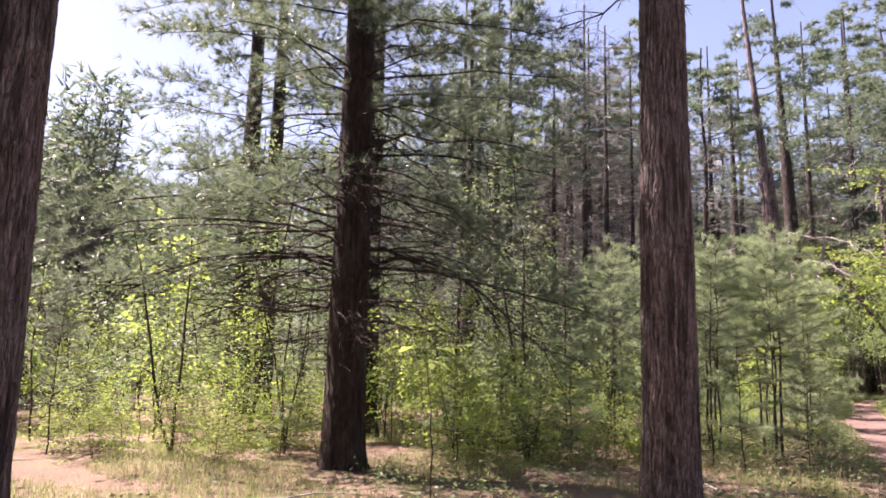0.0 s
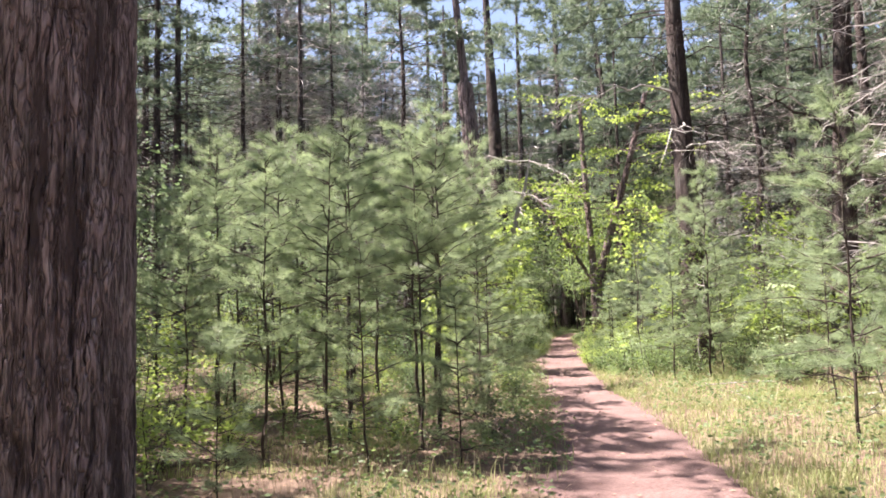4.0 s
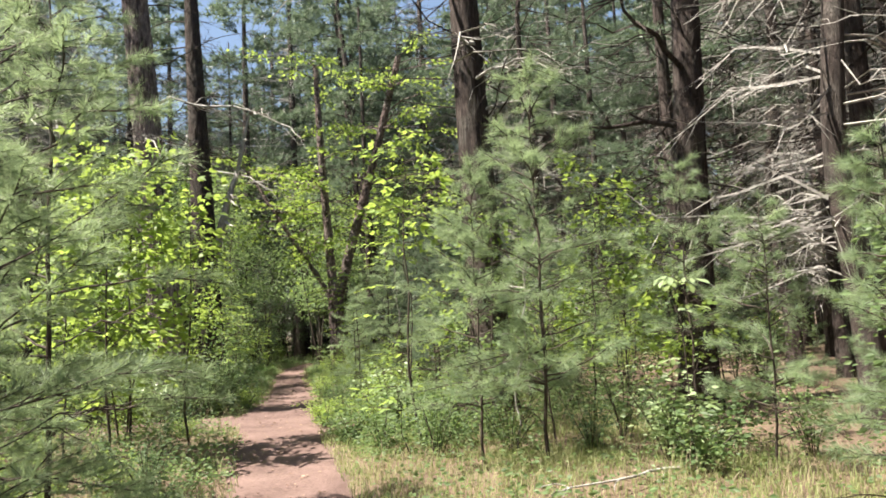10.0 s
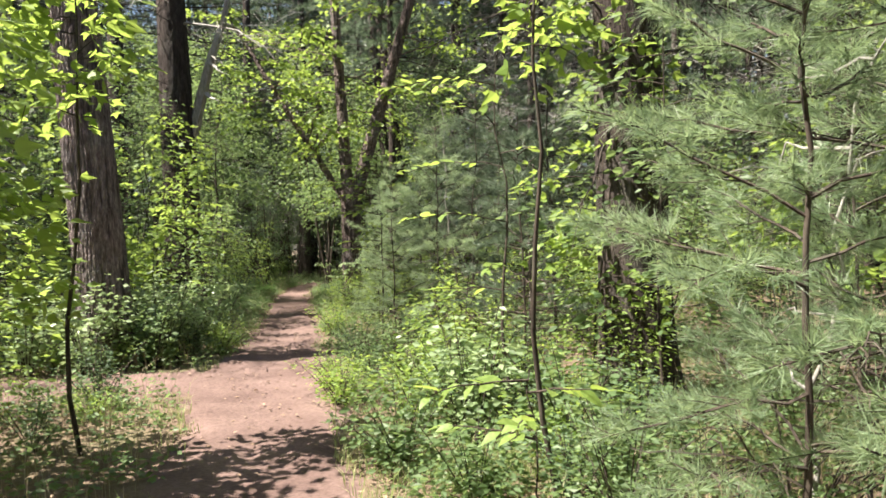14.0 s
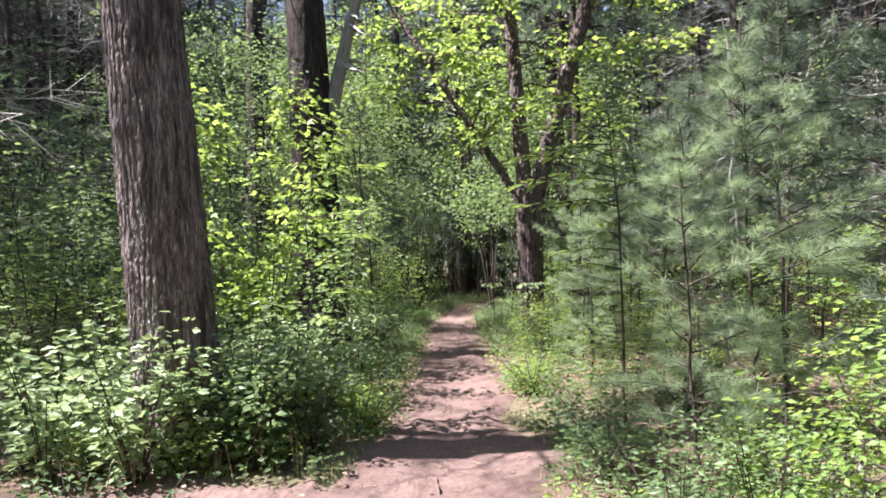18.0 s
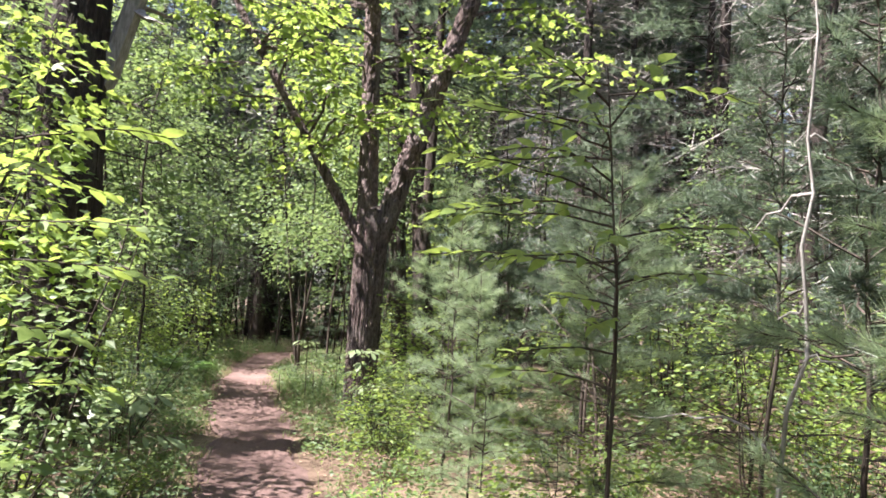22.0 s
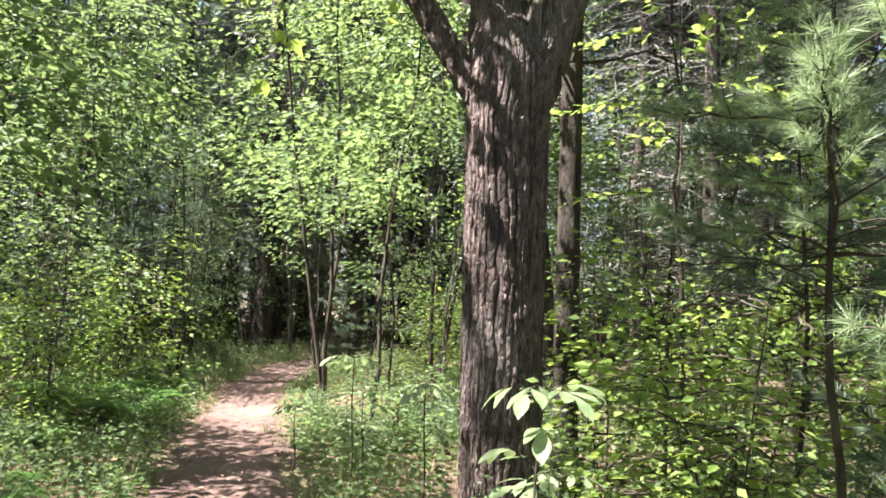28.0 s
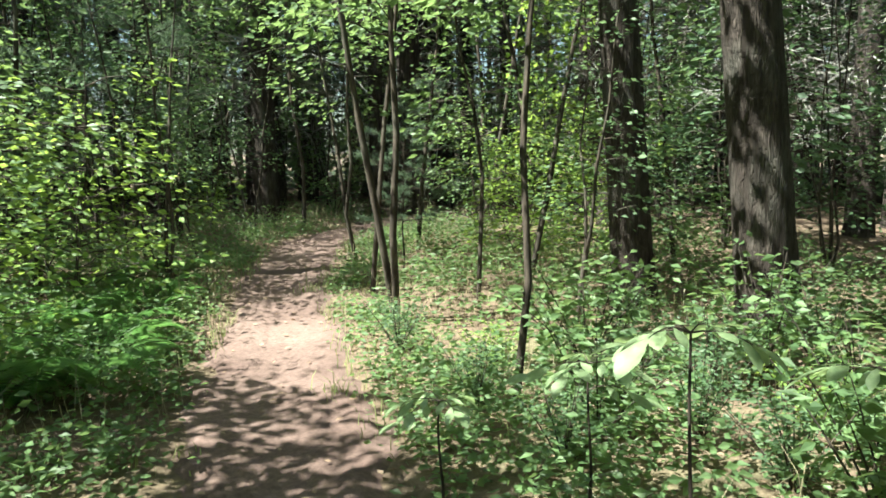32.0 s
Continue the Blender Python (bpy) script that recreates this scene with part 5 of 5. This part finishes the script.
spray_tree("young maple with bright leaves behind the oak", 89, (19.4, 28.3, 0), 3.9,
           [(h, a, 0.9, 13) for h, a in zip((2.2, 2.5, 2.7, 2.9, 3.1, 3.3, 3.5, 3.7, 2.4, 3.0, 3.4, 2.6), (2.6, 3.4, 4.4, 2.2, 3.8, 5.0, 3.0, 4.2, 5.2, 5.6, 2.0, 1.4))], 0.13, LEAF_BRIGHT, "lobed")
spray_tree("beech sapling reaching over the footpath with large pale leaves", 88, (12.2, 23.85, 0), 2.3,
           [(1.75, 5.2, 0.75, 13), (1.9, 4.6, 0.7, 12), (1.6, 5.9, 0.7, 12), (1.35, 5.0, 0.6, 10), (1.1, 5.6, 0.55, 9), (2.1, 5.5, 0.6, 11), (2.2, 3.6, 0.6, 10), (1.5, 4.2, 0.6, 10), (0.9, 4.9, 0.5, 8), (1.95, 0.3, 0.55, 9)], 0.115, LEAF_BRIGHT)
spray_tree("thin seedling with a few sunlit leaves below dark pines", 85, (-0.05, 7.1, 0), 1.55,
           [(1.5, 0.2, 0.4, 8), (1.5, 3.3, 0.35, 7), (1.35, 5.2, 0.3, 5)], 0.12, LEAF_BRIGHT)
spray_tree("small beech seedling at the edge of the grass", 96, (11.0, 16.3, 0), 0.8,
           [(0.75, 2.9, 0.5, 8), (0.6, 3.7, 0.5, 8), (0.5, 2.2, 0.45, 7), (0.7, 4.9, 0.4, 6)], 0.11, LEAF_BRIGHT)
spray_tree("young maple with pale bright leaves near the side path", 97, (12.5, 27.0, 0), 2.6,
           [(2.3, 4.2, 0.8, 11), (2.0, 4.9, 0.8, 11), (1.6, 5.4, 0.8, 11), (1.3, 4.4, 0.7, 10), (2.4, 3.4, 0.6, 9), (1.0, 5.0, 0.6, 8)], 0.12, LEAF_BRIGHT, "lobed")

def dead_stem(x, y, height, seed):
    """A crooked grey dead sapling with a few bent side twigs."""
    r = np.random.default_rng(seed)
    stem = thing("dead_sapling", "crooked grey dead sapling with bent bare twigs", "sapling")
    n = 14
    t = np.linspace(0, 1, n)
    w = np.cumsum(r.normal(size=(n, 2)) * 0.045, 0)
    p = np.column_stack([w - w[0], -0.05 + t * height])
    g = Geo()
    tube(g, p, np.linspace(0.014, 0.005, n), 7)
    part("stem", g, GREY_TWIG, stem, smooth=True)
    for k in (4, 6, 7, 9, 10, 12):
        g = Geo()
        az = r.uniform(0, 6.28)
        b = arc(p[k], az, r.uniform(-0.2, 0.6), r.uniform(0.3, 0.7), 0.3, 7, r, 0.5)
        tube(g, b, np.linspace(0.008, 0.002, 7), 5)
        part("twig", g, GREY_TWIG, stem)
    settle(stem, x, y)


dead_stem(14.9, 21.7, 3.2, 33)
dead_stem(15.6, 21.0, 2.6, 34)
dead_stem(11.9, 15.6, 2.3, 35)


def fallen_branch(x, y, az, length, rad, seed):
    """A dead branch lying in the grass, with its twigs."""
    r = np.random.default_rng(seed)
    log = thing("fallen_branch", "dead grey branch lying on the ground among grass", "branch", "fallen branches")
    n = 9
    t = np.linspace(0, 1, n)
    w = np.cumsum(r.normal(size=n) * 0.05, 0) * length
    p = np.stack([t * length, w - w[0], rad + 0.05 * np.sin(t * 3.1)], 1)
    g = Geo()
    tube(g, p, np.linspace(rad, 0.3 * rad, n), 7)
    part("bough", g, GREY_TWIG, log, smooth=True)
    for _ in range(5):
        i = r.integers(2, n - 1)
        g = Geo()
        q = arc(p[i], r.choice([-1, 1]) * r.uniform(0.5, 1.1), r.uniform(0.0, 0.35), length * r.uniform(0.15, 0.35), 0.25, 5, r, 0.25)
        tube(g, q, np.linspace(0.4 * rad, 0.002, 5), 4)
        part("twig", g, GREY_TWIG, log)
    log.matrix_basis = pose(x, y, spot(x, y), 0, 0, math.degrees(az))


for x, y, az, ln, rad, k in [(10.4, 10.6, 0.5, 1.5, 0.016, 1), (10.9, 10.2, 2.6, 1.2, 0.012, 2), (11.2, 11.9, 0.2, 1.8, 0.02, 3), (10.2, 12.4, 1.1, 1.0, 0.01, 4), (12.0, 13.4, 2.9, 1.6, 0.018, 5), (18.3, 30.2, 0.4, 0.9, 0.009, 6),
                             (14.2, 20.2, 0.9, 1.1, 0.012, 7), (3.2, 8.6, 2.3, 1.3, 0.013, 8), (-1.8, 7.4, 0.4, 1.2, 0.012, 9)]:
    fallen_branch(x, y, az, ln, rad, k)

# ---- grass, herbs and litter ----
def strew_points(count, box, r, test):
    q = np.column_stack([r.uniform(box[0], box[1], count), r.uniform(box[2], box[3], count)])
    return q[test(q)]


def clumpy(q, f=1.6, lim=0.1):
    return np.sin(q[:, 0] * f + 2.0 * np.sin(q[:, 1] * f * 0.7)) * np.cos(q[:, 1] * f + q[:, 0] * 0.4) > lim


def put_blades(geo, v):
    """Blades of five points each: a stem quad and a tip."""
    o = 5 * np.arange(len(v))[:, None]
    geo.put(v, np.concatenate([o + np.array([[0, 1, 2]]), o + np.array([[0, 2, 4]]), o + np.array([[4, 2, 3]])]))


def grass_field():
    r = np.random.default_rng(21)
    q1 = strew_points(340000, (2, 16, 3, 19), r, lambda q: (path_edge(q) > -0.1) & (path_edge(q) < 4.2) & (offset(TRAIL, q)[1] < 0) & (r.random(len(q)) < np.where(clumpy(q), 0.85, 0.3)))
    q2 = strew_points(260000, (-6, 24, 3, 38), r, lambda q: (path_edge(q) > -0.08) & (path_edge(q) < 0.9) & clumpy(q, 2.3, 0.0) & (r.random(len(q)) < 0.8))
    q3 = strew_points(120000, (-9, 5, 5, 17), r, lambda q: (path_edge(q) > 0.3) & clumpy(q, 1.2, 0.0))
    mid = strew_points(500, (3, 22, 6, 38), r, lambda q: (path_edge(q) > -0.2) & (path_edge(q) < 0.35))
    q4 = np.repeat(mid, 34, 0)
    q4 = q4 + r.normal(size=q4.shape) * 0.05
    q = np.concatenate([q1, q2, q3, q4])
    n = len(q)
    h = r.uniform(0.04, 0.15, n) * np.where(r.random(n) < 0.05, 2.2, 1.0)
    az = r.uniform(0, 6.28, n)
    base = np.column_stack([q, ground_z(q) - 0.01])
    lean = r.uniform(0.1, 1.1, n)
    out = np.stack([np.cos(az), np.sin(az), 0 * az], 1)
    wd = np.stack([-np.sin(az), np.cos(az), 0 * az], 1) * 0.003
    mid = base + np.stack([0 * h, 0 * h, h * 0.6], 1) + out * (lean * h * 0.3)[:, None]
    tip = base + np.stack([0 * h, 0 * h, h * (1 - 0.25 * lean)], 1) + out * (lean * h)[:, None]
    v = np.stack([base - wd, base + wd, mid + wd * 0.8, tip, mid - wd * 0.8], 1)
    g = Geo()
    put_blades(g, v)
    return tagged(part("grass", g, GRASS), "thin sunlit grass beside the footpath", "grass", kind="stuff")


def herb_layer():
    r = np.random.default_rng(22)
    q = strew_points(170000, (-8, 26, 3, 42), r, lambda q: (path_edge(q) > 0.12) & (path_edge(q) < 5.5) & clumpy(q, 1.9, -0.25) & (r.random(len(q)) < 0.7))
    # a denser strip along the path's edges
    k = r.uniform(1.5, len(TRAIL) - 3, 16000)
    i = k.astype(int)
    on = TRAIL[i] + (TRAIL[i + 1] - TRAIL[i]) * (k - i)[:, None]
    d = unit(TRAIL[i + 1] - TRAIL[i])
    side = r.choice([-1, 1], len(k)) * (0.5 + r.exponential(0.7, len(k)))
    e = on + np.column_stack([-d[:, 1], d[:, 0]]) * side[:, None]
    e = e[(path_edge(e) > r.uniform(-0.08, 0.35, len(e))) & clumpy(e, 3.1, -0.1)]
    q = np.concatenate([q, e])
    open_side = (q[:, 1] < 16) & (q[:, 0] > 2) & (offset(TRAIL, q)[1] < 0) | (q[:, 1] < 10.5)
    q = q[r.random(len(q)) < np.where(open_side, 0.3, np.where(q[:, 1] > 26, 1.0, 0.7))]
    tall = r.uniform(0.08, 0.42, len(q)) * np.clip(0.45 + path_edge(q) * 0.6, 0.4, 1)
    q, tall = np.repeat(q, 6, 0), np.repeat(tall, 6)
    n = len(q)
    sd = r.uniform(0, 6.28, n)
    pos = np.column_stack([q + r.normal(size=(n, 2)) * 0.06, ground_z(q) + tall * r.uniform(0.25, 1.0, n)])
    g = Geo()
    leaves(g, pos, np.stack([np.cos(sd), np.sin(sd), r.uniform(-0.3, 0.2, n)], 1), 0.055, r, "ovate", simple=True)
    return tagged(part("ground_herbs", g, LEAF), "low green herbs covering the forest floor", "herbs", kind="stuff")


def leaf_litter():
    r = np.random.default_rng(23)
    q = strew_points(60000, (-8, 26, -2, 40), r, lambda q: (path_edge(q) < 5.0) & (r.random(len(q)) < np.where(path_edge(q) < -0.1, 0.3, 0.8)))
    n = len(q)
    sd = r.uniform(0, 6.28, n)
    pos = np.column_stack([q, ground_z(q) + r.uniform(0.006, 0.022, n)])
    g = Geo()
    leaves(g, pos, np.stack([np.cos(sd), np.sin(sd), r.uniform(-0.12, 0.12, n)], 1), 0.05, r, "ovate", 0.25, True)
    return tagged(part("leaf_litter", g, DRY), "fallen brown leaves on the forest floor", "litter", kind="stuff")


def weed_stalks():
    """Thin dry stalks and tall grass stems among the herbs."""
    r = np.random.default_rng(27)
    q = strew_points(60000, (3, 26, 8, 42), r, lambda q: (path_edge(q) > 0.05) & (path_edge(q) < 3.2) & clumpy(q, 1.4, -0.1))
    n = len(q)
    h = r.uniform(0.12, 0.5, n)
    az = r.uniform(0, 6.28, n)
    base = np.column_stack([q, ground_z(q) - 0.01])
    out = np.stack([np.cos(az), np.sin(az), 0 * az], 1)
    wd = np.stack([-np.sin(az), np.cos(az), 0 * az], 1) * 0.0016
    lean = r.uniform(0.05, 0.9, n)
    mid = base + out * (0.35 * lean * h)[:, None] + np.stack([0 * h, 0 * h, 0.6 * h], 1)
    tip = base + out * (lean * h)[:, None] + np.stack([0 * h, 0 * h, h * (1 - 0.3 * lean)], 1)
    g = Geo()
    put_blades(g, np.stack([base - wd, base + wd, mid + wd, tip, mid - wd], 1))
    return tagged(part("dry_stalks", g, STALK), "thin dry stalks among the low herbs", "stalks", kind="stuff")


def far_woods():
    """The wood beyond: trunks and foliage that close every view."""
    r = np.random.default_rng(24)
    centre = np.array([9.0, 17.0])
    wood, low, high, bare = Geo(), Geo(), Geo(), Geo()
    n = 760
    az = r.uniform(0, 2 * np.pi, n)
    d = r.uniform(29, 60, n)
    q = centre + np.column_stack([np.cos(az) * d * 0.9, np.sin(az) * d * 1.15])
    for (x, y), turn in zip(q, az):
        # lower towards the clearing
        h = r.uniform(14, 20) * (0.7 if 2.2 < turn < 2.75 else 1.0)
        lean = r.normal(size=2) * 0.5
        tube(wood, [(x, y, -0.1), (x + lean[0] * 0.4, y + lean[1] * 0.4, h * 0.5), (x + lean[0], y + lean[1], h)], [r.uniform(0.1, 0.22), 0.11, 0.03], 5)
        m = 540
        zz = 0.42 * h + (0.58 * h) * r.random(m) ** 0.85
        sp = 2.9 * (1.15 - zz / h * 0.75)
        a = r.uniform(0, 6.28, m)
        rr = np.sqrt(r.random(m)) * sp
        base = np.column_stack([x + np.cos(a) * rr, y + np.sin(a) * rr, zz])
        m = 250
        a2 = r.uniform(0, 6.28, m)
        b2 = np.column_stack([np.full(m, x), np.full(m, y), r.uniform(1.5, 0.85 * h, m)])
        needles(bare, b2, np.column_stack([np.cos(a2), np.sin(a2), r.uniform(-0.5, 0.3, m)]), 1, 2.6, 0.04, r)
        needles(high, base, np.column_stack([np.cos(a), np.sin(a), 0.2 + 0 * a]), 1, 0.62, 0.15, r)
    m = 100000
    az = r.uniform(0, 2 * np.pi, m)
    d = r.uniform(31, 60, m)
    q = centre + np.column_stack([np.cos(az) * d * 0.9, np.sin(az) * d * 1.15])
    z = 8.0 * r.random(m) ** 1.4
    a = r.uniform(0, 6.28, m)
    leaves(low, np.column_stack([q, z]), np.column_stack([np.cos(a), np.sin(a), r.uniform(-0.4, 0.3, m)]), 0.42, r, flat=0.9, simple=True)
    tagged(part("far_wood_trunks", wood, SHADED_BARK), "dim trunks of the wood beyond", "woods", kind="stuff")
    tagged(part("far_wood_branches", bare, GREY_TWIG), "bare grey branches of the wood beyond", "woods", kind="stuff")
    tagged(part("far_wood_needles", high, NEEDLE_DARK), "needle canopy of the wood beyond", "woods", kind="stuff")
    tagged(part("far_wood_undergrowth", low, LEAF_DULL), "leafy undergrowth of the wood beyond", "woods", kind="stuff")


far_woods()
grass_field()
herb_layer()
weed_stalks()
leaf_litter()
